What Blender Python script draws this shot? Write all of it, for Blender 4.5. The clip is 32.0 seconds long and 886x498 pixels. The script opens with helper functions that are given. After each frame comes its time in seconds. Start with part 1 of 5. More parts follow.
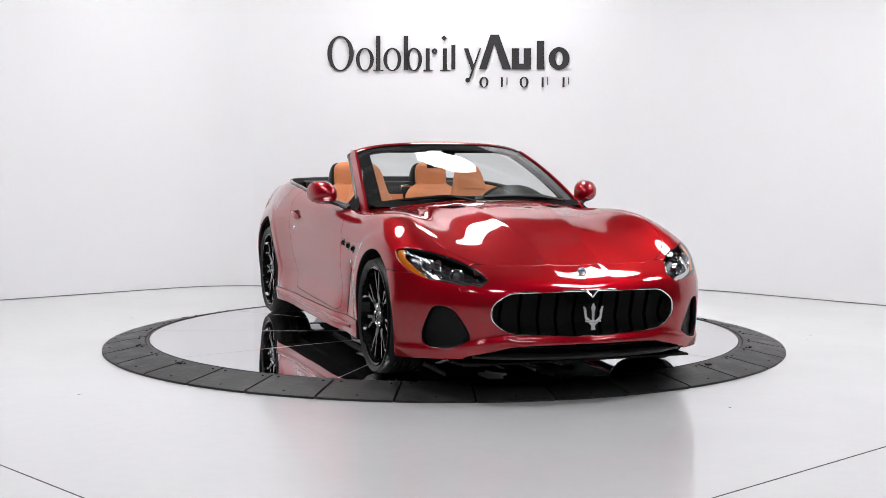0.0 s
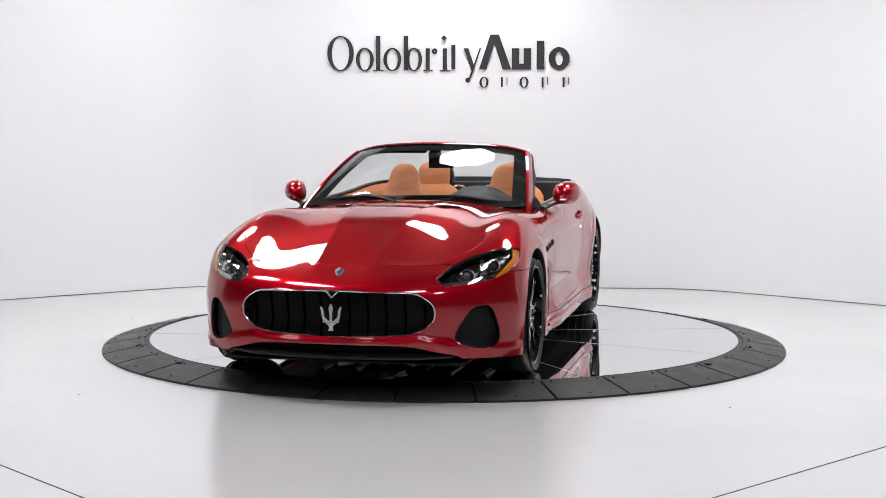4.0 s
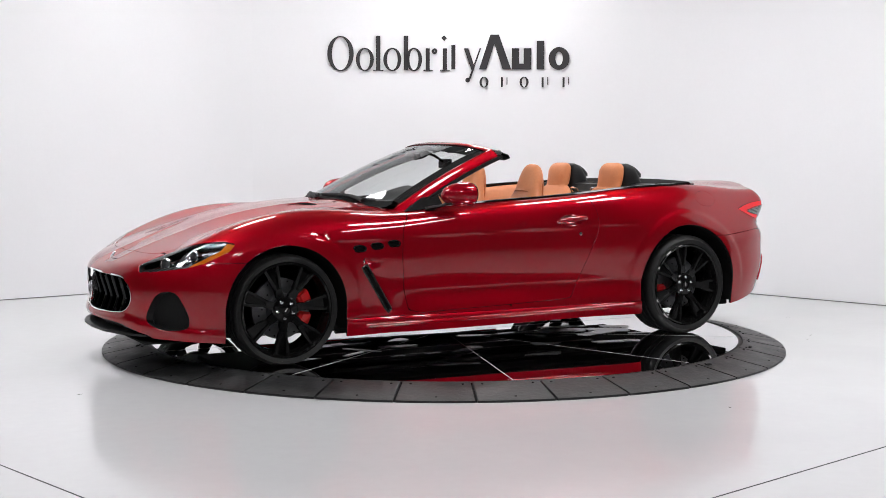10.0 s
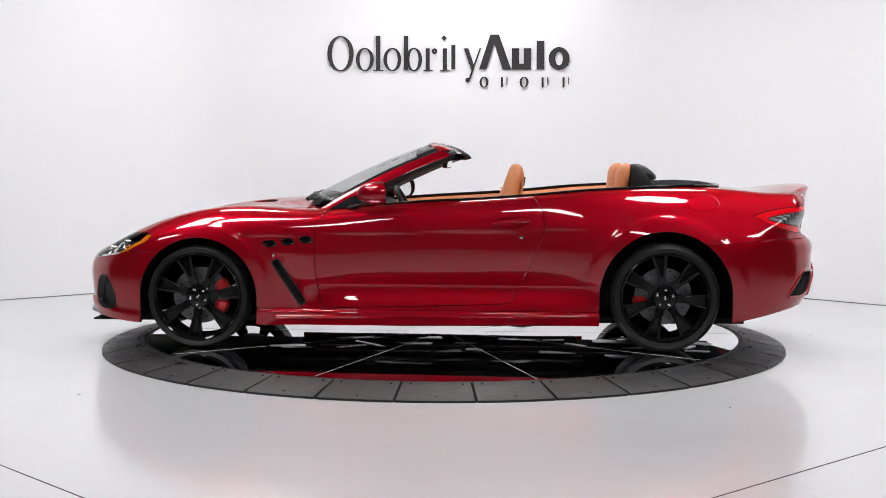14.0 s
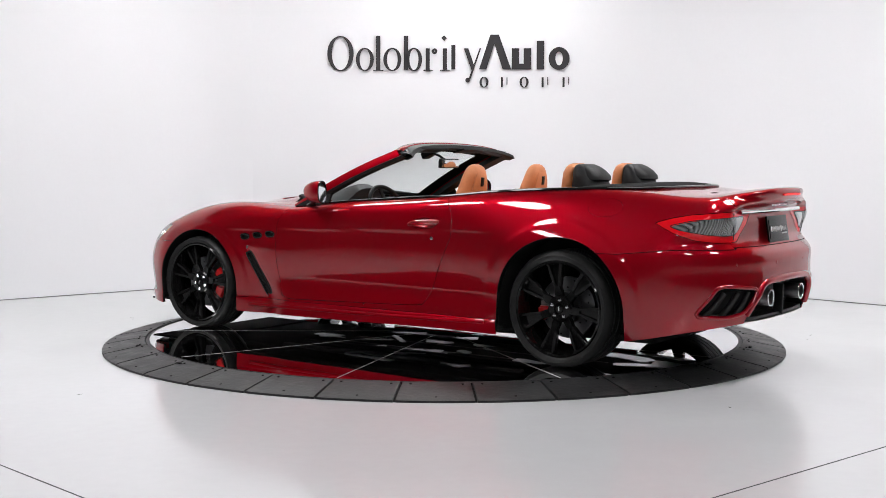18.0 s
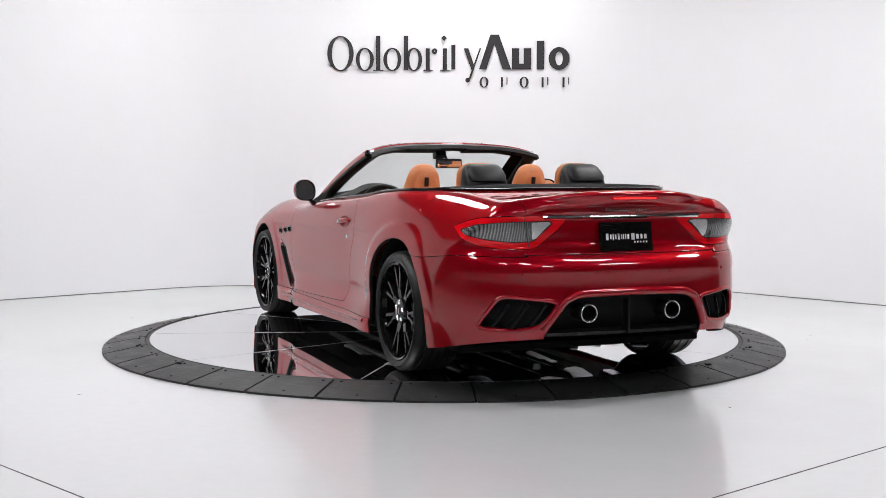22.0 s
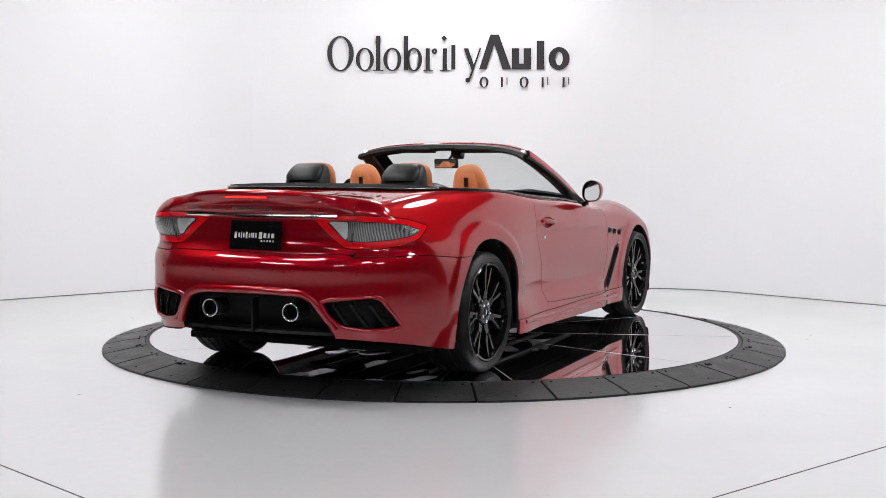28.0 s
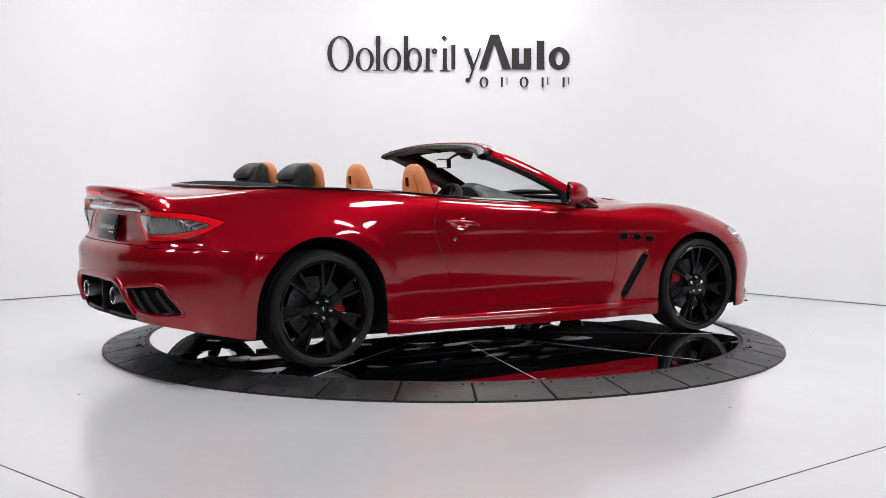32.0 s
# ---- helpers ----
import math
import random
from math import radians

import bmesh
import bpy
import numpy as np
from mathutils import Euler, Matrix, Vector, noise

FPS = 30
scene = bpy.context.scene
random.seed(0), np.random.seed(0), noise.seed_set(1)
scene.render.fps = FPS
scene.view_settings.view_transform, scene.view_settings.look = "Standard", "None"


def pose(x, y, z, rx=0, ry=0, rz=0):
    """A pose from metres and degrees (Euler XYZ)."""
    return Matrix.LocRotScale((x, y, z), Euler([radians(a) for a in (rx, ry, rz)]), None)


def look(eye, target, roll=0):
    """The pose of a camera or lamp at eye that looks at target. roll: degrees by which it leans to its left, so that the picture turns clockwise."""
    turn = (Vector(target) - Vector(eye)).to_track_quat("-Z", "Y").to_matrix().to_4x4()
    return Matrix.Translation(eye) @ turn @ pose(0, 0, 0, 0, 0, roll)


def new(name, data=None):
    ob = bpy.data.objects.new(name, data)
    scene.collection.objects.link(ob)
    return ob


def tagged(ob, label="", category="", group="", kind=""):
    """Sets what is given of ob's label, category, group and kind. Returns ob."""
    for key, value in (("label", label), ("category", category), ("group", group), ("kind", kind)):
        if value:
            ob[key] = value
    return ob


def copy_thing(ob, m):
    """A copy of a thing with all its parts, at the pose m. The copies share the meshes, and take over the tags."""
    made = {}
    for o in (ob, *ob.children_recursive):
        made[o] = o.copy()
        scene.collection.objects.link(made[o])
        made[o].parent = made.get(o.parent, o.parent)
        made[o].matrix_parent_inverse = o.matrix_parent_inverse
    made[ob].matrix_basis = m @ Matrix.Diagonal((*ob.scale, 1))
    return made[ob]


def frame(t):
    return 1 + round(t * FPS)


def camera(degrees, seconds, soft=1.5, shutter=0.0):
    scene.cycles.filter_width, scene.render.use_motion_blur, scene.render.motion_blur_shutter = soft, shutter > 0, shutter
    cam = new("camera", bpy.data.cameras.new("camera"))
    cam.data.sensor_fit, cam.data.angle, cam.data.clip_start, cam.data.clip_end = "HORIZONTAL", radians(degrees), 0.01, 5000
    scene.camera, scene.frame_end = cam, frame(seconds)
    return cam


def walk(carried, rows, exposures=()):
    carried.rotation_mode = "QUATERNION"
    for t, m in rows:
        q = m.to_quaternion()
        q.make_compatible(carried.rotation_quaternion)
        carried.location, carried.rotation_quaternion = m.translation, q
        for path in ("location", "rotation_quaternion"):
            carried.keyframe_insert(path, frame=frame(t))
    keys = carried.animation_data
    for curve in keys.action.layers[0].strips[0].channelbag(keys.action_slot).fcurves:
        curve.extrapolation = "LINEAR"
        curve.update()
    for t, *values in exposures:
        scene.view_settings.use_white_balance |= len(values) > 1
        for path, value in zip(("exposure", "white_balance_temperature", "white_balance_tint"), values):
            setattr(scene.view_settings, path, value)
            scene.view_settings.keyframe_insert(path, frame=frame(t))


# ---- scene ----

from math import cos, sin, pi

# ---- camera ----
SECONDS = 32.0
cam = camera(39.01, SECONDS, soft=0.35)
EYE, AIM = (0.0, -8.722, 1.2572), (-0.0073, 0.0, 0.6356)
walk(cam, [(0.0, look(EYE, AIM, 0.14)), (SECONDS, look(EYE, AIM, 0.14))])
scene.view_settings.exposure = 0.0

# ---- light ----
CEIL = 4.6
world = bpy.data.worlds.new("studio_world")
scene.world = world
world.use_nodes = True
world.node_tree.nodes["Background"].inputs[0].default_value = (0.9, 0.93, 1.0, 1)
world.node_tree.nodes["Background"].inputs[1].default_value = 0.05
PANEL_GLOW = 23.0
WALL_TOP = 3.55


# ---- materials ----
def material(name, color, rough=0.5, metal=0.0, coat=0.0, grain=0.0, scale=60.0, bump=0.0, spec=0.5, mottle=None, mottle_scale=1.2, rough_var=0.0, **extra):
    m = bpy.data.materials.new(name)
    m.use_nodes = True
    nt = m.node_tree
    b = nt.nodes["Principled BSDF"]
    b.inputs["Base Color"].default_value = (*color, 1)
    b.inputs["Roughness"].default_value = rough
    b.inputs["Metallic"].default_value = metal
    b.inputs["Coat Weight"].default_value = coat
    b.inputs["Coat Roughness"].default_value = 0.02
    b.inputs["Specular IOR Level"].default_value = spec
    for key, value in extra.items():
        b.inputs[key.replace("_", " ").title().replace("Ior", "IOR")].default_value = value
    if grain or bump or mottle or rough_var:
        co = nt.nodes.new("ShaderNodeTexCoord")
        fine = nt.nodes.new("ShaderNodeTexNoise")
        fine.inputs["Scale"].default_value = scale
        fine.inputs["Detail"].default_value = 4
        nt.links.new(co.outputs["Object"], fine.inputs["Vector"])
        big = nt.nodes.new("ShaderNodeTexNoise")
        big.inputs["Scale"].default_value = mottle_scale
        big.inputs["Detail"].default_value = 5
        info = nt.nodes.new("ShaderNodeObjectInfo")
        shift = nt.nodes.new("ShaderNodeVectorMath")
        shift.operation = "MULTIPLY_ADD"
        nt.links.new(info.outputs["Random"], shift.inputs[0])
        shift.inputs[1].default_value = (31.0, 17.0, 9.0)
        nt.links.new(co.outputs["Object"], shift.inputs[2])
        nt.links.new(shift.outputs[0], big.inputs["Vector"])
        mix = nt.nodes.new("ShaderNodeMix")
        mix.data_type = "RGBA"
        mix.inputs["A"].default_value = (*[c * (1 - grain) for c in color], 1)
        mix.inputs["B"].default_value = (*[min(1, c * (1 + grain)) for c in color], 1)
        nt.links.new(fine.outputs["Fac"], mix.inputs["Factor"])
        out = mix.outputs["Result"]
        if mottle:
            ramp = nt.nodes.new("ShaderNodeMapRange")
            ramp.inputs["From Min"].default_value, ramp.inputs["From Max"].default_value = 0.42, 0.72
            ramp.interpolation_type = "SMOOTHSTEP"
            nt.links.new(big.outputs["Fac"], ramp.inputs["Value"])
            mix2 = nt.nodes.new("ShaderNodeMix")
            mix2.data_type = "RGBA"
            nt.links.new(ramp.outputs["Result"], mix2.inputs["Factor"])
            nt.links.new(out, mix2.inputs["A"])
            mix2.inputs["B"].default_value = (*mottle, 1)
            out = mix2.outputs["Result"]
        nt.links.new(out, b.inputs["Base Color"])
        if rough_var:
            rr = nt.nodes.new("ShaderNodeMapRange")
            rr.inputs["From Min"].default_value, rr.inputs["From Max"].default_value = 0.3, 0.7
            rr.inputs["To Min"].default_value, rr.inputs["To Max"].default_value = max(0, rough - rough_var), rough + rough_var
            nt.links.new(big.outputs["Fac"], rr.inputs["Value"])
            nt.links.new(rr.outputs["Result"], b.inputs["Roughness"])
        if bump:
            bp = nt.nodes.new("ShaderNodeBump")
            bp.inputs["Strength"].default_value = bump
            bp.inputs["Distance"].default_value = 0.004
            nt.links.new(fine.outputs["Fac"], bp.inputs["Height"])
            nt.links.new(bp.outputs["Normal"], b.inputs["Normal"])
    return m


def glowing(name, color, strength):
    m = material(name, color, 0.5)
    b = m.node_tree.nodes["Principled BSDF"]
    b.inputs["Emission Color"].default_value = (*color, 1)
    b.inputs["Emission Strength"].default_value = strength
    return m


def clear(name, tint=(1, 1, 1), ior=1.45, through_share=0.9):
    """Thin glass: mostly see-through, with a gloss that grows at grazing angles."""
    m = bpy.data.materials.new(name)
    m.use_nodes = True
    nt = m.node_tree
    nt.nodes.clear()
    out = nt.nodes.new("ShaderNodeOutputMaterial")
    tr = nt.nodes.new("ShaderNodeBsdfTransparent")
    tr.inputs[0].default_value = (*[c * through_share for c in tint], 1)
    gl = nt.nodes.new("ShaderNodeBsdfGlossy")
    gl.inputs["Roughness"].default_value = 0.01
    fr = nt.nodes.new("ShaderNodeLayerWeight")
    fr.inputs["Blend"].default_value = 0.5
    power = nt.nodes.new("ShaderNodeMath")
    power.operation = "POWER"
    power.inputs[1].default_value = 5.0
    nt.links.new(fr.outputs["Facing"], power.inputs[0])
    share = nt.nodes.new("ShaderNodeMath")
    share.operation = "MULTIPLY_ADD"
    f0 = ((ior - 1) / (ior + 1)) ** 2
    share.inputs[1].default_value, share.inputs[2].default_value = 1 - f0, f0
    nt.links.new(power.outputs[0], share.inputs[0])
    mx = nt.nodes.new("ShaderNodeMixShader")
    nt.links.new(share.outputs[0], mx.inputs[0])
    nt.links.new(tr.outputs[0], mx.inputs[1])
    nt.links.new(gl.outputs[0], mx.inputs[2])
    nt.links.new(mx.outputs[0], out.inputs[0])
    return m


PAINT = material("red_pearl_paint", (0.312, 0.0010, 0.0085), 0.42, 0.70, 1.0, grain=0.14, scale=900, spec=0.05, specular_tint=(0.6, 0.005, 0.02, 1), coat_ior=1.58, coat_roughness=0.004)
WALL = material("white_wall_paint", (0.795, 0.795, 0.81), 0.75, grain=0.015, scale=40, bump=0.03, mottle=(0.775, 0.775, 0.79), mottle_scale=0.5)
FLOOR = material("pale_grey_epoxy", (0.60, 0.60, 0.61), 0.20, grain=0.03, scale=14, mottle=(0.565, 0.565, 0.575), mottle_scale=0.7, coat=0.36, coat_roughness=0.06)
CEILING = material("dark_ceiling_paint", (0.05, 0.05, 0.052), 0.8, grain=0.15, scale=8)
JOIST = material("pale_joist_paint", (0.42, 0.42, 0.43), 0.7, grain=0.08, scale=8)
DARKWALL = material("dark_unseen_wall", (0.05, 0.05, 0.052), 0.8, grain=0.08, scale=5)
MIRROR = material("polished_disc", (0.80, 0.80, 0.81), 0.02, 1.0, mottle=(0.77, 0.77, 0.78), rough_var=0.01)
RUBBER = material("black_ramp_rubber", (0.013, 0.013, 0.0135), 0.46, grain=0.6, scale=34, bump=0.5, spec=0.32, mottle=(0.030, 0.030, 0.031), mottle_scale=9, rough_var=0.08)
JOINT = material("pale_joint_filler", (0.55, 0.55, 0.56), 0.45, grain=0.2, scale=20)
SEAM = material("dark_seam", (0.02, 0.02, 0.02), 0.7)
GREYLINE = material("grey_sealant", (0.10, 0.10, 0.10), 0.7, grain=0.4, scale=6)
LOGO = material("charcoal_vinyl", (0.02, 0.018, 0.02), 0.5, grain=0.05, scale=90)
TYRE = material("tyre_rubber", (0.009, 0.009, 0.009), 0.48, grain=0.25, scale=120, bump=0.1, spec=0.28)
GLOSSBLACK = material("gloss_black_paint", (0.006, 0.006, 0.006), 0.06, 0.0, 0.0, grain=0.1, scale=200, spec=0.24)
BLACK = material("satin_black_plastic", (0.008, 0.008, 0.008), 0.40, grain=0.2, scale=150, bump=0.08, spec=0.28)
MESHBLACK = material("black_grille_mesh", (0.004, 0.004, 0.004), 0.5, grain=0.4, scale=260, bump=0.8, spec=0.2)
ALUMINIUM = material("dull_aluminium", (0.48, 0.48, 0.49), 0.28, 1.0, grain=0.3, scale=30, bump=0.4)
GRILLEBAR = material("dark_chrome_bar", (0.035, 0.035, 0.036), 0.14, 1.0, grain=0.1, scale=80)
DEEP = material("deep_black_liner", (0.010, 0.010, 0.010), 0.9, grain=0.2, scale=60, spec=0.1)
LEATHER = material("tan_leather", (0.64, 0.225, 0.085), 0.5, grain=0.10, scale=70, bump=0.12, mottle=(0.58, 0.20, 0.072), mottle_scale=5)
FABRIC = material("black_roof_fabric", (0.006, 0.006, 0.0065), 0.85, grain=0.3, scale=180, bump=0.2, spec=0.12)
DARKLEATHER = material("black_leather", (0.007, 0.007, 0.0075), 0.46, grain=0.2, scale=90, spec=0.3, bump=0.15)
CHROME = material("chrome", (0.82, 0.82, 0.83), 0.06, 1.0, grain=0.03, scale=30)
STEEL = material("brake_steel", (0.16, 0.16, 0.165), 0.38, 1.0, grain=0.2, scale=80)
CALIPER = material("red_caliper_paint", (0.75, 0.010, 0.014), 0.3, 0.0, 0.8, grain=0.08, scale=90)
GLASS = clear("windscreen_glass", (0.93, 0.97, 0.96))
LENS = clear("lamp_lens", (0.95, 0.95, 0.95), 1.5)
REDLENS = material("red_lamp_plastic", (0.74, 0.004, 0.010), 0.10, 0.0, 0.6, grain=0.1, scale=150, spec=0.15)
SMOKELENS = material("smoked_reflector", (0.045, 0.044, 0.046), 0.2, 0.5, 0.8, grain=0.9, scale=70, bump=0.8)
lens_nodes = SMOKELENS.node_tree
ribs = lens_nodes.nodes.new("ShaderNodeTexWave")
ribs.bands_direction = "Y"
ribs.inputs["Scale"].default_value = 24
ribs.inputs["Distortion"].default_value = 1.2
spot = lens_nodes.nodes.new("ShaderNodeTexCoord")
lens_nodes.links.new(spot.outputs["Object"], ribs.inputs["Vector"])
tint = lens_nodes.nodes.new("ShaderNodeMix")
tint.data_type = "RGBA"
tint.inputs["A"].default_value, tint.inputs["B"].default_value = (0.05, 0.05, 0.052, 1), (0.20, 0.20, 0.205, 1)
lens_nodes.links.new(ribs.outputs["Fac"], tint.inputs["Factor"])
lens_nodes.links.new(tint.outputs["Result"], lens_nodes.nodes["Principled BSDF"].inputs["Base Color"])
LAMPBOWL = material("dark_lamp_bowl", (0.11, 0.11, 0.115), 0.25, 0.9, grain=0.4, scale=40, bump=0.2)
PROJECTOR = material("projector_glass", (0.09, 0.09, 0.10), 0.05, 0.3, 1.0, grain=0.2, scale=60)
REFLECTOR = material("clear_ribbed_reflector", (0.55, 0.55, 0.56), 0.3, 0.5, 0.8, grain=0.35, scale=90, bump=0.5)
AMBER = material("amber_lens", (0.85, 0.22, 0.01), 0.15, 0.0, 1.0, grain=0.15, scale=120, bump=0.3)
WHITEPAINT = material("white_print", (0.82, 0.82, 0.82), 0.45, grain=0.03, scale=200)
SILVER = material("bright_silver", (0.62, 0.62, 0.64), 0.22, 0.9, 0.5, grain=0.1, scale=200)
BLUE = material("blue_enamel", (0.03, 0.06, 0.25), 0.2, 0.0, 1.0)
DIFFUSER = glowing("lamp_diffuser", (0.992, 0.985, 1.0), PANEL_GLOW)
REDGLOW = glowing("brake_light_glow", (1.0, 0.03, 0.03), 1.2)


# ---- mesh helpers ----
def link(name, V, F, mat, parent=None, N=None, smooth=True, label=""):
    me = bpy.data.meshes.new(name)
    me.from_pydata([tuple(v) for v in V], [], [tuple(int(i) for i in f) for f in F])
    if smooth:
        me.polygons.foreach_set("use_smooth", [True] * len(me.polygons))
    me.materials.append(mat)
    if N is not None:
        me.normals_split_custom_set_from_vertices([tuple(n) for n in N])
    elif smooth:
        me.set_sharp_from_angle(angle=radians(38))
    ob = new(name, me)
    if parent:
        ob.parent = parent
    if label:
        ob["label"] = label
    return ob


def part(name, bm, mat, parent, label="", smooth=True):
    """Links a bmesh as one mesh object under a thing or a part."""
    bmesh.ops.recalc_face_normals(bm, faces=bm.faces)
    me = bpy.data.meshes.new(name)
    bm.to_mesh(me)
    bm.free()
    if smooth:
        me.polygons.foreach_set("use_smooth", [True] * len(me.polygons))
        me.set_sharp_from_angle(angle=radians(38))
    me.materials.append(mat)
    ob = new(name, me)
    if parent:
        ob.parent = parent
    if label:
        ob["label"] = label
    return ob


def empty(name, label, category, m=None, group="", kind=""):
    ob = new(name)
    if m is not None:
        ob.matrix_world = m
    return tagged(ob, label, category, group, kind)


def box(sx, sy, sz, m=Matrix(), bevel=0.0, seg=2, bm=None):
    bm = bm or bmesh.new()
    made = bmesh.ops.create_cube(bm, size=1, matrix=m @ Matrix.Diagonal((sx, sy, sz, 1)))
    if bevel:
        es = {e for v in made["verts"] for e in v.link_edges}
        bmesh.ops.bevel(bm, geom=list(es), offset=bevel, segments=seg, affect="EDGES", profile=0.7)
    return bm


def spin(profile, n=48, m=Matrix(), closed=False, bm=None):
    """A body of revolution about its own z from (radius, height) pairs."""
    bm = bm or bmesh.new()
    rings = []
    for r, h in profile:
        rings.append([bm.verts.new(m @ Vector((r * cos(2 * pi * i / n), r * sin(2 * pi * i / n), h))) for i in range(n)])
    pairs = list(zip(rings, rings[1:])) + ([(rings[-1], rings[0])] if closed else [])
    for a, b in pairs:
        for i in range(n):
            bm.faces.new((a[i], a[(i + 1) % n], b[(i + 1) % n], b[i]))
    if not closed:
        for ring in (rings[0], rings[-1]):
            if profile[0 if ring is rings[0] else -1][0] > 1e-4:
                bm.faces.new(ring)
    bmesh.ops.remove_doubles(bm, verts=bm.verts, dist=1e-5)
    return bm


def tube(path, radius, n=10, closed=False, flat=1.0, up=(0, 0, 1), bm=None):
    """A rounded bar along a path. radius: one number or one for each point; flat: height against width."""
    bm = bm or bmesh.new()
    path = [Vector(p) for p in path]
    rad = radius if isinstance(radius, (list, tuple)) else [radius] * len(path)
    rings = []
    for i, p in enumerate(path):
        a = path[i - 1] if (i or closed) else path[0]
        b = path[(i + 1) % len(path)] if (i + 1 < len(path) or closed) else path[-1]
        d = (b - a).normalized()
        side = d.cross(Vector(up))
        side = side.normalized() if side.length > 1e-5 else Vector((1, 0, 0))
        top = side.cross(d).normalized()
        rings.append([bm.verts.new(p + rad[i] * (cos(2 * pi * k / n) * side + flat * sin(2 * pi * k / n) * top)) for k in range(n)])
    pairs = list(zip(rings, rings[1:])) + ([(rings[-1], rings[0])] if closed else [])
    for a, b in pairs:
        for i in range(n):
            bm.faces.new((a[i], a[(i + 1) % n], b[(i + 1) % n], b[i]))
    if not closed:
        bm.faces.new(rings[0])
        bm.faces.new(rings[-1])
    return bm


def curve(points, n=8, closed=False):
    """Points on a smooth line through the given points."""
    pts = [Vector(p) for p in points]
    k, out = len(pts), []
    for i in range(k if closed else k - 1):
        get = (lambda j: pts[j % k]) if closed else (lambda j: pts[max(0, min(k - 1, j))])
        a, b, c, d = get(i - 1), get(i), get(i + 1), get(i + 2)
        for s in range(n):
            t = s / n
            out.append(0.5 * (2 * b + (c - a) * t + (2 * a - 5 * b + 4 * c - d) * t * t + (3 * b - a - 3 * c + d) * t ** 3))
    if not closed:
        out.append(pts[-1])
    return out


def skin(rows, closed=False, thick=0.0, bm=None):
    """A sheet through rows of points, thickened away from its face."""
    bm = bm or bmesh.new()
    grid = [[bm.verts.new(p) for p in row] for row in rows]
    faces = []
    for a, b in zip(grid, grid[1:]):
        for i in range(len(a) if closed else len(a) - 1):
            faces.append(bm.faces.new((a[i], a[(i + 1) % len(a)], b[(i + 1) % len(a)], b[i])))
    if thick:
        bmesh.ops.recalc_face_normals(bm, faces=faces)
        bmesh.ops.solidify(bm, geom=faces, thickness=thick)
    return bm


def plate(points, m, thick, bevel=0.0, bm=None):
    """A flat piece with the given outline, thick along its own z."""
    bm = bm or bmesh.new()
    lo = [bm.verts.new(m @ Vector((p[0], p[1], 0))) for p in points]
    hi = [bm.verts.new(m @ Vector((p[0], p[1], thick))) for p in points]
    bm.faces.new(lo[::-1])
    bm.faces.new(hi)
    for i in range(len(points)):
        j = (i + 1) % len(points)
        bm.faces.new((lo[i], lo[j], hi[j], hi[i]))
    return bm


def rounded(points, times=2, sharp=0.25):
    """The outline with its corners cut round."""
    for _ in range(times):
        out = []
        for i, p in enumerate(points):
            q = points[(i + 1) % len(points)]
            out.append(tuple(a * (1 - sharp) + b * sharp for a, b in zip(p, q)))
            out.append(tuple(a * sharp + b * (1 - sharp) for a, b in zip(p, q)))
        points = out
    return points


# ---- the car's shape ----
def weights(knots, x):
    """Natural cubic spline weights of the knots at x."""
    k = np.asarray(knots, float)
    x = np.clip(np.asarray(x, float), k[0], k[-1])
    n, h = len(k), np.diff(k)
    A, B = np.eye(n), np.zeros((n, n))
    for i in range(1, n - 1):
        A[i, i - 1:i + 2] = h[i - 1], 2 * (h[i - 1] + h[i]), h[i]
        B[i, i - 1:i + 2] = 6 / h[i - 1], -6 / h[i - 1] - 6 / h[i], 6 / h[i]
    M = np.linalg.solve(A, B)
    i = np.clip(np.searchsorted(k, x) - 1, 0, n - 2)
    a, b = (k[i + 1] - x) / h[i], (x - k[i]) / h[i]
    W = ((a ** 3 - a) * h[i] ** 2 / 6)[:, None] * M[i] + ((b ** 3 - b) * h[i] ** 2 / 6)[:, None] * M[i + 1]
    W[np.arange(len(x)), i] += a
    W[np.arange(len(x)), i + 1] += b
    return W


def smax(a, b, k):
    h = np.maximum(k - np.abs(a - b), 0) / k
    return np.maximum(a, b) + h ** 3 * k / 6


# half width by length (rows) and height (columns)
SIDE_Z = (0.14, 0.30, 0.44, 0.61, 0.77, 0.89, 1.01, 1.13)
SIDE_X = (-2.5, -2.2, -1.85, -1.42, -1.05, -0.7, -0.3, 0.2, 0.7, 1.1, 1.52, 1.9, 2.2, 2.5)
SIDE = np.array([
    (.76, .79, .805, .81, .80, .765, .70, .60), (.81, .835, .850, .855, .842, .79, .708, .585), (.885, .91, .922, .926, .902, .842, .764, .645),
    (.90, .922, .941, .948, .940, .900, .84, .74), (.905, .92, .935, .95, .948, .922, .872, .79), (.862, .878, .896, .918, .93, .918, .88, .81),
    (.855, .871, .888, .909, .922, .912, .87, .80), (.852, .868, .885, .905, .918, .905, .86, .78), (.86, .875, .890, .907, .913, .89, .83, .72),
    (.90, .905, .91, .915, .908, .878, .80, .68), (.912, .930, .932, .925, .908, .860, .77, .62), (.90, .916, .92, .908, .883, .835, .74, .58),
    (.885, .90, .905, .892, .86, .805, .70, .54), (.85, .865, .87, .855, .825, .765, .66, .50)])
SIDE[5:9, 2:6] += np.array((0.003, 0.007, -0.003, -0.003))
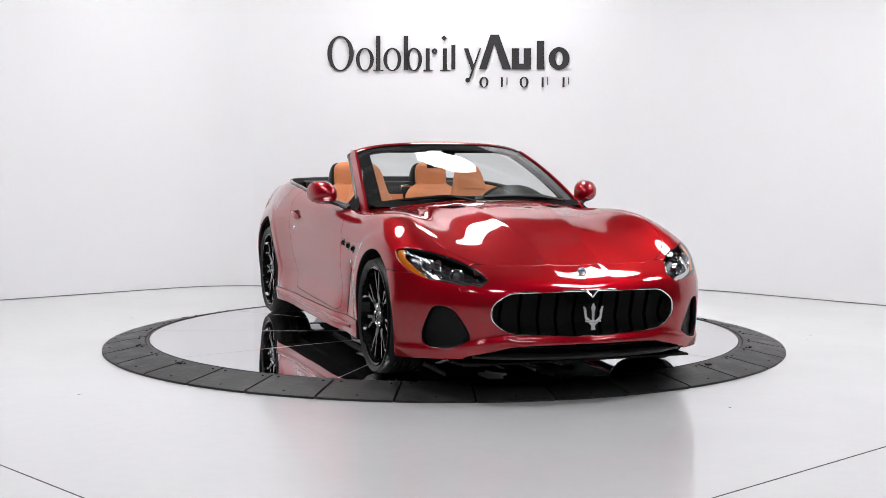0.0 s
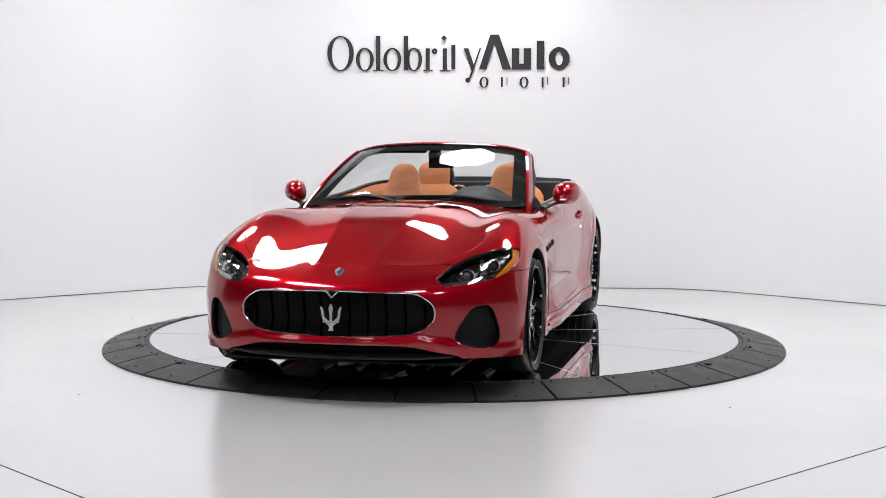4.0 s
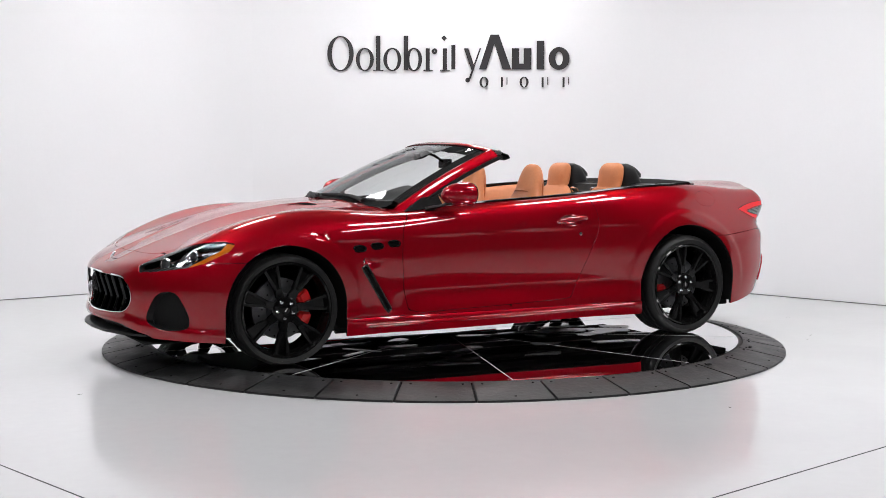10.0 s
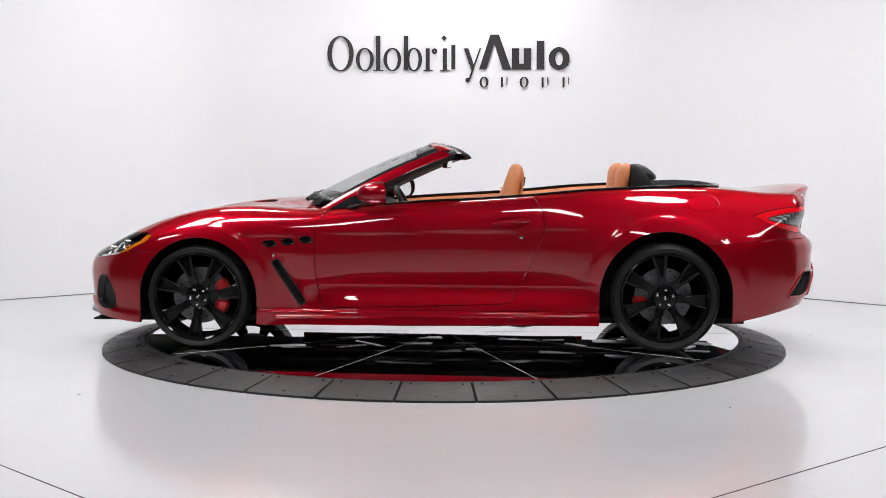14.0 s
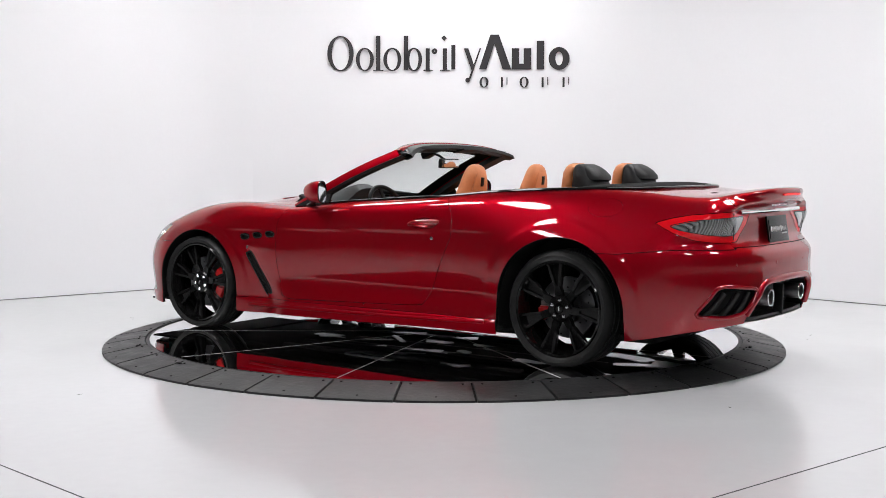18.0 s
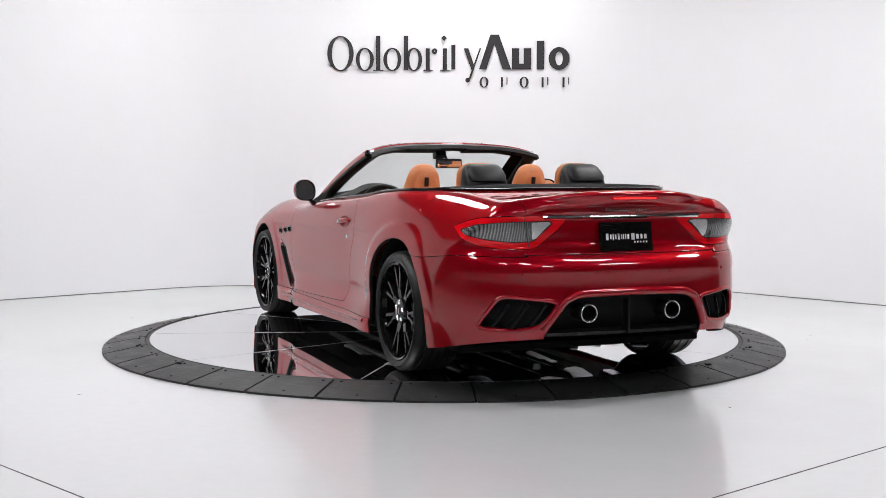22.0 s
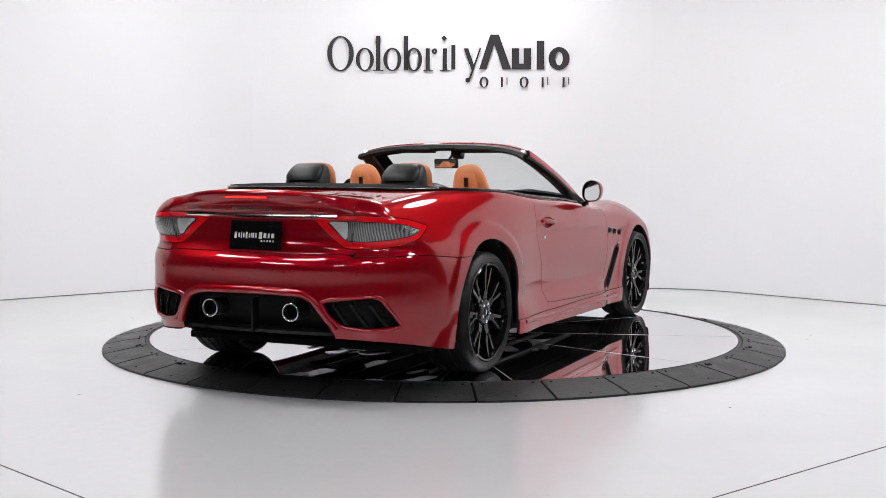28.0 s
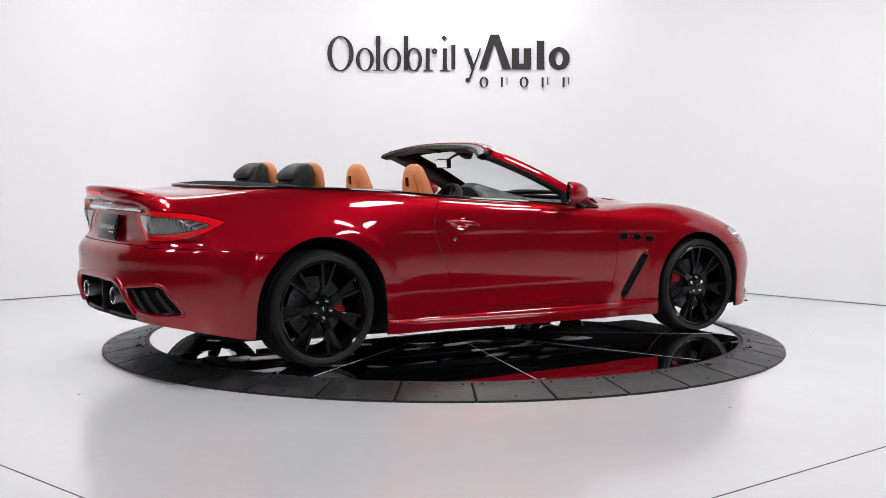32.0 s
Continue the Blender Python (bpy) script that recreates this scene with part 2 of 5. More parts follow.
# top height by length (rows) and distance from the middle (columns)
TOP_Y = (0.0, 0.25, 0.45, 0.60, 0.72, 0.82, 0.95)
TOP_X = (-2.55, -2.3, -2.1, -1.85, -1.55, -1.25, -0.95, -0.6, -0.1, 0.3, 0.7, 0.9, 1.1, 1.3, 1.5, 1.7, 1.9, 2.1, 2.3, 2.5)
TOP = np.array([
    (1.105, 1.10, 1.075, 1.045, .995, .945, .87), (1.092, 1.088, 1.072, 1.052, 1.022, .98, .90), (1.068, 1.068, 1.063, 1.055, 1.040, 1.005, .93),
    (1.09, 1.09, 1.085, 1.078, 1.067, 1.037, .965), (1.10, 1.10, 1.098, 1.094, 1.088, 1.062, .99), (1.098, 1.098, 1.095, 1.092, 1.088, 1.072, 1.0),
    (1.085, 1.085, 1.083, 1.08, 1.077, 1.062, .995), (1.052, 1.052, 1.052, 1.05, 1.047, 1.032, .975), (1.02, 1.02, 1.02, 1.015, 1.013, .997, .945),
    (1.01, 1.01, 1.0, .99, .983, .969, .915), (1.01, 1.01, .99, .968, .950, .932, .875), (.998, 1.006, .988, .962, .947, .924, .85),
    (.972, .983, .97, .956, .953, .926, .835), (.942, .955, .947, .948, .957, .926, .82), (.905, .916, .916, .930, .942, .906, .80),
    (.859, .867, .869, .883, .893, .857, .75), (.802, .809, .809, .815, .819, .783, .69), (.739, .745, .739, .731, .724, .692, .61),
    (.658, .660, .648, .630, .617, .588, .52), (.570, .570, .555, .53, .50, .46, .40)])
# the hood's rows follow one even sweep from the windscreen to the nose
HOOD = np.array(TOP_X) > 0.65
for k in range(len(TOP_Y)):
    TOP[HOOD, k] = np.polyval(np.polyfit(np.array(TOP_X)[HOOD], TOP[HOOD, k], 4), np.array(TOP_X)[HOOD])
CROWN = np.interp(np.array(TOP_X)[HOOD], [0.7, 0.9, 1.1, 1.7, 2.0, 2.3, 2.5], [0.1, 0.25, 0.75, 1.0, 0.55, 0.1, 0.0])
for k, raise_ in ((0, 0.025), (1, 0.014), (2, -0.005), (3, -0.004)):
    TOP[HOOD, k] = TOP[HOOD, 2 if k < 2 else k] * CROWN + TOP[HOOD, k] * (1 - CROWN) + raise_ * CROWN
# front and rear: how far they reach by distance from the middle, and their lean by height
NOSE_Y = (0.0, 0.2, 0.4, 0.52, 0.6, 0.7, 0.8, 0.88, 1.0)
NOSE = np.array((2.425, 2.411, 2.370, 2.330, 2.290, 2.215, 2.11, 1.985, 1.72))
NOSE_Z = (0.1, 0.26, 0.42, 0.54, 0.64, 0.77, 0.97)
NOSE_LEAN = np.array((-0.06, -0.025, 0.0, 0.005, -0.03, -0.12, -0.32))
TAIL_Y = (0.0, 0.3, 0.5, 0.65, 0.75, 0.83, 0.9, 1.0)
TAIL = np.array((-2.468, -2.456, -2.418, -2.35, -2.268, -2.16, -2.01, -1.70))
TAIL_Z = (0.1, 0.26, 0.37, 0.5, 0.65, 0.75, 0.80, 0.9, 0.975, 1.03, 1.08, 1.15)
TAIL_LEAN = np.array((0.16, 0.09, 0.04, 0.0, 0.0, 0.02, 0.085, 0.11, 0.105, 0.03, -0.005, 0.02))
TAIL_CORNER = np.array((0.16, 0.09, 0.04, 0.0, 0.0, 0.015, 0.045, 0.01, 0.01, 0.06, 0.10, 0.13))
FLOOR_X = (-2.5, -2.2, -1.85, -1.0, 0, 1.1, 1.9, 2.2, 2.5)
FLOOR_Z = np.array((0.34, 0.29, 0.225, 0.203, 0.197, 0.188, 0.193, 0.21, 0.235))
AXLE = {"front": (1.526, 0.384, 0.326), "rear": (-1.430, 0.400, 0.342)}
ARCH = {"front": (1.522, 0.385, 0.378), "rear": (-1.434, 0.402, 0.416)}


def soft_step(v):
    return 0.5 + 0.5 * np.tanh(v)


def lip(x, z):
    """Flares round the wheel arches, the crease along the door and the step of the sill."""
    out = 0
    for cx, cz, r in ARCH.values():
        d = np.hypot(x - cx, np.maximum(z - cz, -0.02)) - r
        out = out + 0.0075 * soft_step((0.090 - d) / 0.016) * soft_step((z - cz - 0.02) / 0.10) * soft_step((d + 0.08) / 0.02)
    line = 0.803 - 0.026 * x
    c = z - line
    along = soft_step((x + 0.95) / 0.12) * soft_step((1.25 - x) / 0.12)
    out = out + 0.0022 * np.tanh(c / 0.006) * np.exp(-(c / 0.08) ** 2) * along
    vent = x - np.interp(z, [0.34, 0.622], [0.850, 1.029])  # the fender stands proud of the outlet behind the wheel
    out = out - 0.022 * soft_step(-vent / 0.006) * np.exp(np.minimum(vent, 0) / 0.085) * soft_step((z - 0.335) / 0.02) * soft_step((0.632 - z) / 0.02)
    mid = soft_step((x + 1.03) / 0.05) * soft_step((1.10 - x) / 0.05)
    low = np.clip((0.475 - z) / 0.175, 0, 1)
    out = out + 0.054 * low * low * (3 - 2 * low) * soft_step((x + 1.0) / 0.15) * soft_step((0.75 - x) / 0.12)
    out = out + 0.014 * soft_step((0.302 - z) / 0.008) * mid
    return out


def sheet_side(x, z):
    return np.einsum("ni,ij,nj->n", weights(SIDE_X, x), SIDE, weights(SIDE_Z, z)) + lip(x, z)


def sheet_top(x, y):
    ridge = soft_step((x - 1.0) / 0.10) * soft_step((2.30 - x) / 0.06)
    crease = np.abs(np.abs(y) - np.interp(x, [0.95, 1.5, 2.2], [0.262, 0.215, 0.150]))
    swell = np.interp(x, [0.9, 1.1, 1.3, 1.5, 1.7, 1.9, 2.1], [0, 0.004, 0.008, 0.008, 0.004, 0, 0]) * soft_step((0.42 - np.abs(y)) / 0.12)
    return np.einsum("ni,ij,nj->n", weights(TOP_X, x), TOP, weights(TOP_Y, np.abs(y))) + swell + ridge * 0.007 * np.exp(-np.sqrt(crease ** 2 + 0.014 ** 2) / 0.034)


def sheet_tail(ay, z):
    """The rear end: a plate recess and a lip in the middle, lamps on the corners."""
    wz = weights(TAIL_Z, z)
    high = soft_step((z - 0.99) / 0.02)
    corner = soft_step((ay - 0.55 + 0.06 * high) / (0.12 - 0.07 * high))
    lean = (wz @ TAIL_LEAN) * (1 - corner) + (wz @ TAIL_CORNER) * corner
    return weights(TAIL_Y, ay) @ TAIL + lean + 0.30 * np.minimum(ay, 0.6) ** 2 * soft_step((z - 1.035) / 0.015) * (1 - corner)


def sheet_nose(ay, z):
    """The front end, with the lip that juts out below the grille and the intakes."""
    fold = np.interp(ay, [0, 0.36, 0.45, 0.6, 0.75, 0.9], [0.340, 0.340, 0.350, 0.322, 0.298, 0.275])
    return weights(NOSE_Y, ay) @ NOSE + weights(NOSE_Z, z) @ NOSE_LEAN + 0.020 * (soft_step((fold - z) / 0.010) - 0.3 * soft_step((fold - 0.06 - z) / 0.02))


def join_fields(x, y, z, side, top, nose, tail, low):
    f = smax(np.abs(y) - side, z - top, 0.06)
    f = smax(f, (x - nose) * 0.85, 0.07)
    f = smax(f, (tail - x) * 0.85, 0.04)
    return smax(f, low - z, 0.02)


def field(p):
    x, y, z = p[:, 0], p[:, 1], p[:, 2]
    ay = np.abs(y)
    nose, tail = sheet_nose(ay, z), sheet_tail(ay, z)
    return join_fields(x, y, z, sheet_side(x, z), sheet_top(x, y), nose, tail, weights(FLOOR_X, x) @ FLOOR_Z)


def gradient(p, e=0.002):
    g = np.empty_like(p)
    for i in range(3):
        d = np.zeros(3)
        d[i] = e
        g[:, i] = (field(p + d) - field(p - d)) / (2 * e)
    return g


def surface_net(step):
    """The body's whole skin as an even mesh of triangles, with its normals."""
    xs, ys, zs = np.arange(-2.62, 2.6, step), np.arange(-1.03, 1.04, step), np.arange(0.10, 1.20, step)
    X, Y = np.meshgrid(xs, ys, indexing="ij")
    top = sheet_top(X.ravel(), Y.ravel()).reshape(X.shape)[:, :, None]
    X2, Z2 = np.meshgrid(xs, zs, indexing="ij")
    side = sheet_side(X2.ravel(), Z2.ravel()).reshape(X2.shape)[:, None, :]
    ay = np.abs(ys)
    Y3, Z3 = np.meshgrid(ay, zs, indexing="ij")
    nose = sheet_nose(Y3.ravel(), Z3.ravel()).reshape(Y3.shape)[None]
    tail = sheet_tail(Y3.ravel(), Z3.ravel()).reshape(Y3.shape)[None]
    low = (weights(FLOOR_X, xs) @ FLOOR_Z)[:, None, None]
    f = join_fields(xs[:, None, None], ys[None, :, None], zs[None, None, :], side, top, nose, tail, low)
    s = f < 0
    nx, ny, nz = f.shape
    corner = [s[i:nx - 1 + i, j:ny - 1 + j, k:nz - 1 + k] for i in (0, 1) for j in (0, 1) for k in (0, 1)]
    count = sum(c.astype(int) for c in corner)
    mixed = (count > 0) & (count < 8)
    index = -np.ones(mixed.shape, int)
    index[mixed] = np.arange(mixed.sum())
    ci = np.argwhere(mixed)
    total, hits = np.zeros((len(ci), 3)), np.zeros(len(ci))
    offs = [(i, j, k) for i in (0, 1) for j in (0, 1) for k in (0, 1)]
    for a in offs:
        for ax in range(3):
            if a[ax]:
                continue
            b = list(a)
            b[ax] = 1
            fa = f[ci[:, 0] + a[0], ci[:, 1] + a[1], ci[:, 2] + a[2]]
            fb = f[ci[:, 0] + b[0], ci[:, 1] + b[1], ci[:, 2] + b[2]]
            cross = (fa < 0) != (fb < 0)
            t = np.where(cross, fa / np.where(cross, fa - fb, 1), 0)
            q = ci + np.array(a, float)
            q[:, ax] += t
            total[cross] += q[cross]
            hits += cross
    V = total / hits[:, None] * step + np.array((xs[0], ys[0], zs[0]))
    quads = []
    for ax in range(3):
        o1, o2 = (ax + 1) % 3, (ax + 2) % 3
        lo = [slice(None)] * 3
        hi = [slice(None)] * 3
        lo[ax], hi[ax] = slice(0, -1), slice(1, None)
        change = s[tuple(lo)] != s[tuple(hi)]
        e = np.argwhere(change)
        e = e[(e[:, o1] > 0) & (e[:, o2] > 0) & (e[:, o1] < f.shape[o1] - 1) & (e[:, o2] < f.shape[o2] - 1)]
        inside = s[e[:, 0], e[:, 1], e[:, 2]]
        ring = []
        for d1, d2 in ((1, 1), (0, 1), (0, 0), (1, 0)):
            c = e.copy()
            c[:, o1] -= d1
            c[:, o2] -= d2
            ring.append(index[c[:, 0], c[:, 1], c[:, 2]])
        q = np.stack(ring, 1)
        q[~inside] = q[~inside][:, ::-1]
        quads.append(q)
    Q = np.concatenate(quads)
    for _ in range(4):
        g = gradient(V)
        V -= field(V)[:, None] * g / np.maximum((g ** 2).sum(1), 0.05)[:, None]
    g = gradient(V)
    N = g / np.linalg.norm(g, axis=1)[:, None]
    tri = np.concatenate([Q[:, (0, 1, 2)], Q[:, (0, 2, 3)]])
    return V, N, tri


def clip(mesh, g):
    """The piece of a triangle mesh on which g (a value for each vertex) is below zero."""
    V, N, T = mesh
    ins = g < 0
    cnt = ins[T].sum(1)
    keep = [T[cnt == 3]]
    newV, newN, table, base = [], [], {}, len(V)

    def cut(a, b):
        a, b = (a, b) if a < b else (b, a)
        if (a, b) not in table:
            t = g[a] / (g[a] - g[b])
            table[a, b] = base + len(newV)
            newV.append(V[a] + t * (V[b] - V[a]))
            n = N[a] + t * (N[b] - N[a])
            newN.append(n / np.linalg.norm(n))
        return table[a, b]

    extra = []
    for tri in T[(cnt == 1) | (cnt == 2)]:
        i = ins[tri]
        one = i.sum() == 1
        k = int(np.argmax(i == one))
        a, b, c = int(tri[k]), int(tri[(k + 1) % 3]), int(tri[(k + 2) % 3])
        ab, ac = cut(a, b), cut(a, c)
        if one:
            extra.append((a, ab, ac))
        else:
            extra += [(ab, b, c), (ab, c, ac)]
    if extra:
        keep.append(np.array(extra))
    T2 = np.concatenate(keep)
    if newV:
        V, N = np.concatenate([V, np.array(newV)]), np.concatenate([N, np.array(newN)])
    used, inv = np.unique(T2, return_inverse=True)
    return V[used], N[used], inv.reshape(T2.shape)


def reach(points, u, v):
    """Signed distance to an outline in a plane: below zero inside."""
    P = np.asarray(points, float)
    best, wind = np.full(len(u), 1e9), np.zeros(len(u), bool)
    for (ax, ay), (bx, by) in zip(P, np.roll(P, -1, 0)):
        dx, dy = bx - ax, by - ay
        t = np.clip(((u - ax) * dx + (v - ay) * dy) / max(dx * dx + dy * dy, 1e-12), 0, 1)
        best = np.minimum(best, np.hypot(u - ax - t * dx, v - ay - t * dy))
        wind ^= ((ay > v) != (by > v)) & (u < (bx - ax) * (v - ay) / np.where(by == ay, 1e-12, by - ay) + ax)
    return np.where(wind, -best, best)


def arch_gap(V, grow=0.0):
    out = np.full(len(V), 1e9)
    for cx, cz, r in ARCH.values():
        d = np.hypot(V[:, 0] - cx, np.maximum(V[:, 2] - cz, 0)) - r - grow
        d = np.where(np.abs(V[:, 1]) > 0.45, d, 1)
        out = np.minimum(out, d)
    return out


def rim(mesh, depth):
    """The piece with its edges folded inwards, so that gaps show depth."""
    V, N, T = mesh
    e = np.concatenate([T[:, (0, 1)], T[:, (1, 2)], T[:, (2, 0)]])
    key = np.sort(e, 1)
    _, first, cnt = np.unique(key, axis=0, return_index=True, return_counts=True)
    open_e = e[first[cnt == 1]]
    ids, inv = np.unique(open_e, return_inverse=True)
    inv = inv.reshape(open_e.shape)
    out = np.zeros((len(ids), 3))
    tang = V[open_e[:, 1]] - V[open_e[:, 0]]
    nrm = np.cross(tang, N[open_e[:, 0]])
    nrm /= np.maximum(np.linalg.norm(nrm, axis=1), 1e-9)[:, None]
    np.add.at(out, inv[:, 0], nrm)
    np.add.at(out, inv[:, 1], nrm)
    out /= np.maximum(np.linalg.norm(out, axis=1), 1e-9)[:, None]
    a0, k = len(V), len(ids)
    mid = N[ids] + out
    mid /= np.maximum(np.linalg.norm(mid, axis=1), 1e-9)[:, None]
    V2 = np.concatenate([V, V[ids], V[ids] - 0.003 * N[ids] + 0.0015 * out, V[ids] - depth * N[ids] + 0.001 * out])
    N2 = np.concatenate([N, N[ids], mid, out])
    quads = np.concatenate([np.stack([a0 + k * s + inv[:, 0], a0 + k * s + k + inv[:, 0], a0 + k * s + k + inv[:, 1], a0 + k * s + inv[:, 1]], 1) for s in (0, 1)])
    return V2, N2, [*T.tolist(), *quads.tolist()]


def panel(name, mesh, mat, parent, depth=0.02, label="", lift=0.0):
    V, N, T = mesh
    if lift:
        V = V + lift * N
    plain = len(T)
    V, N, F = rim((V, N, T), depth) if depth else (V, N, T)
    ob = link(name, V, F, mat, parent, N, label=label)
    if depth and mat is PAINT:  # black on the folded edge paints in the shade deep in the gap
        ob.data.materials.append(DEEP)
        count = (len(F) - plain) // 2
        ob.data.polygons.foreach_set("material_index", [0] * (len(F) - count) + [1] * count)
    return ob


# ---- the room ----
def prism(outline, z0, z1, bm=None):
    return plate(outline, Matrix.Translation((0, 0, z0)), z1 - z0, bm=bm)


def wall_between(name, a, b, label, mat, z1=CEIL, t=0.2):
    a, b = Vector(a), Vector(b)
    d = (b - a).normalized()
    n = Vector((d.y, -d.x)) * -t
    ob = part(name, prism([a, b, b + n, a + n], 0, z1), mat, None, smooth=False)
    return tagged(ob, label, "wall", kind="structure")


LEFT, RIGHT = (-2.343, 3.69), (2.447, 3.50)
LEFT_FAR, RIGHT_FAR = (-6.5, 0.203), (6.3, -0.383)


def bend(p, q, r, cut=0.45, n=8):
    """The rounded corner of the wall at q on the way from p to r."""
    p, q, r = Vector(p), Vector(q), Vector(r)
    a, b = q + (p - q).normalized() * cut, q + (r - q).normalized() * cut
    return [(1 - t) ** 2 * a + 2 * t * (1 - t) * q + t * t * b for t in (i / n for i in range(n + 1))]


WEST, EAST = bend(LEFT_FAR, LEFT, RIGHT), bend(LEFT, RIGHT, RIGHT_FAR)


def wall_run(name, line, label):
    front = [Vector(p) for p in line]
    back = [p + Vector((0, 0.25)) for p in front]
    ob = part(name, prism([*front, *back[::-1]], 0.004, WALL_TOP), WALL, None)
    upper = part("upper_wall", prism([*[p + Vector((0, 0.06)) for p in front], *back[::-1]], WALL_TOP, CEIL), DARKWALL, ob)
    tagged(ob, label, "wall", kind="structure")
    rows = [[(p.x, p.y - o, z) for p in front] for o, z in ((0.0, 0.0065), (0.003, 0.0055), (0.003, 0.0005), (0.0, 0.0005))]
    return tagged(part("baseboard", skin(rows), GREYLINE, None), "thin grey sealant line at the wall's foot", "trim", kind="structure")


wall_run("wall_north", [WEST[-1], EAST[0]], "plain white painted studio back wall")
wall_run("wall_west", [LEFT_FAR, *WEST], "plain white painted angled studio wall")
wall_run("wall_east", [*EAST, RIGHT_FAR], "plain white painted angled studio wall")
# unseen walls added to close the room, dark so the paint mirrors less light
wall_between("wall_west_side", (-8.9, -1.81), LEFT_FAR, "unseen dark side wall, added to keep the flank reflections dark", DARKWALL)
wall_between("wall_east_side", RIGHT_FAR, (8.6, -2.70), "unseen dark side wall, added to keep the flank reflections dark", DARKWALL)
wall_between("wall_southwest", (-8.9, -11), (-8.9, -1.81), "unseen dark side wall, added to keep the flank reflections dark", DARKWALL)
wall_between("wall_southeast", (8.6, -2.70), (8.6, -11), "unseen dark side wall, added to keep the flank reflections dark", DARKWALL)
wall_between("wall_south", (8.6, -11), (-8.9, -11), "unseen dark wall, added to close the room behind the camera", DARKWALL)
ground = part("floor", prism([(-9.2, -11.3), (8.9, -11.3), (8.9, 4.2), (-9.2, 4.2)], -0.2, 0), FLOOR, None, smooth=False)
tagged(ground, "glossy pale grey epoxy studio floor", "floor", kind="structure")
roof = part("ceiling", prism([(-9.2, -11.3), (8.9, -11.3), (8.9, 4.2), (-9.2, 4.2)], CEIL, CEIL + 0.2), CEILING, None, smooth=False)
tagged(roof, "dark painted studio ceiling with open joists", "ceiling", kind="structure")
for k in range(13):
    part("joist", box(17.4, 0.09, 0.22, pose(-0.15, 3.3 - 1.1 * k, CEIL - 0.10)), JOIST, roof, "pale painted joist", smooth=False)

# saw-cut joints in the floor
for a, b in (((-1.828, -3.649), (-1.349, -4.14)), ((0.994, -4.14), (1.949, -3.281))):
    a, b = Vector((*a, 0)), Vector((*b, 0))
    d = (b - a).normalized()
    a, b = a - d * 3.0, b + d * 0.6
    n = Vector((-d.y, d.x, 0)) * 0.003
    part("floor_joint", prism([p.xy for p in (a - n, b - n, b + n, a + n)], 0.0, 0.0015), SEAM, ground, smooth=False)

# scuffs on the floor
for x, y, long_, a in ((2.65, 0.25, 0.050, 60), (2.56, 0.02, 0.030, 80), (2.76, 2.66, 0.020, 10), (-2.48, 1.15, 0.020, 30), (-2.45, 1.08, 0.015, 70), (2.77, 1.29, 0.030, 140), (-1.95, -2.10, 0.020, 20), (1.46, -2.41, 0.018, 100)):
    bm = prism(rounded([(-long_, -0.003), (0, -0.006), (long_, 0.0), (0.2 * long_, 0.004)], 1), 0.0, 0.0008)
    part("scuff", bm, GREYLINE, ground).matrix_basis = pose(x, y, 0, 0, 0, a)

# ceiling lights: eight-sided soft boxes that the paint mirrors
# the last two, at y -8, are fill lights added for the car's near side
LIGHT_SPOTS = [(-2.2, -2.1), (2.2, -2.1), (-2.05, 1.6), (2.2, 0.6), (0.3, 2.45), (-3.0, -1.05), (4.0, -0.7), (-4.6, -4.4), (4.6, -4.4), (0.3, -6.4), (-2.4, -8.0), (2.4, -8.0)]
LAMP_Z = CEIL - 0.32
first = None
for x, y in LIGHT_SPOTS:
    if first is None:
        first = empty("ceiling_light", "eight-sided white soft box light under the ceiling", "lamp", pose(x, y, LAMP_Z), group="studio ceiling lights")
        ring8 = [[(q * cos(radians(22.5 + 45 * i)), q * sin(radians(22.5 + 45 * i)), z) for i in range(8)] for q, z in ((0.18, 0.04), (0.18, 0.0), (0.562, -0.20), (0.562, -0.26), (0.550, -0.26), (0.550, -0.21))]
        part("frame", skin(ring8, closed=True), BLACK, first)
        part("diffuser", prism([(0.548 * cos(radians(22.5 + 45 * i)), 0.548 * sin(radians(22.5 + 45 * i))) for i in range(8)], -0.25, -0.225), DIFFUSER, first)
        part("hanger", box(0.04, 0.04, 0.34, pose(0, 0, 0.18)), BLACK, first)
    else:
        copy_thing(first, pose(x, y, LAMP_Z))

# ---- turntable ----
R_OUT, R_IN, DISC_Z = 2.319, 2.032, 0.059
ramp = empty("turntable_ramp", "ring of black rubber ramp plates round the turntable", "ramp")
SEGMENTS, FIRST_SEAM = 34, -85.6
arc = []
for i in range(13):
    a = radians(360 / SEGMENTS - 0.38) * i / 12
    arc.append(a)
sec = [(R_OUT, 0.0), (R_OUT, 0.012), (R_OUT - 0.02, 0.018), (R_IN + 0.03, 0.060), (R_IN + 0.012, 0.062), (R_IN + 0.006, 0.052), (R_IN + 0.006, 0.0)]
rows_ = [[(r * cos(a), r * sin(a), z) for r, z in sec] for a in arc]
bm = skin(rows_, closed=True)
bm.faces.new(list(bm.verts)[:len(sec)])
bm.faces.new(list(bm.verts)[-len(sec):])
plate_ob = part("ramp_plate", bm, RUBBER, ramp)
for i in range(SEGMENTS):
    ob = plate_ob if i == 0 else new("ramp_plate", plate_ob.data)
    ob.parent = ramp
    ob.matrix_basis = pose(0, 0, 0, 0, 0, FIRST_SEAM + i * 360 / SEGMENTS)
screw = None
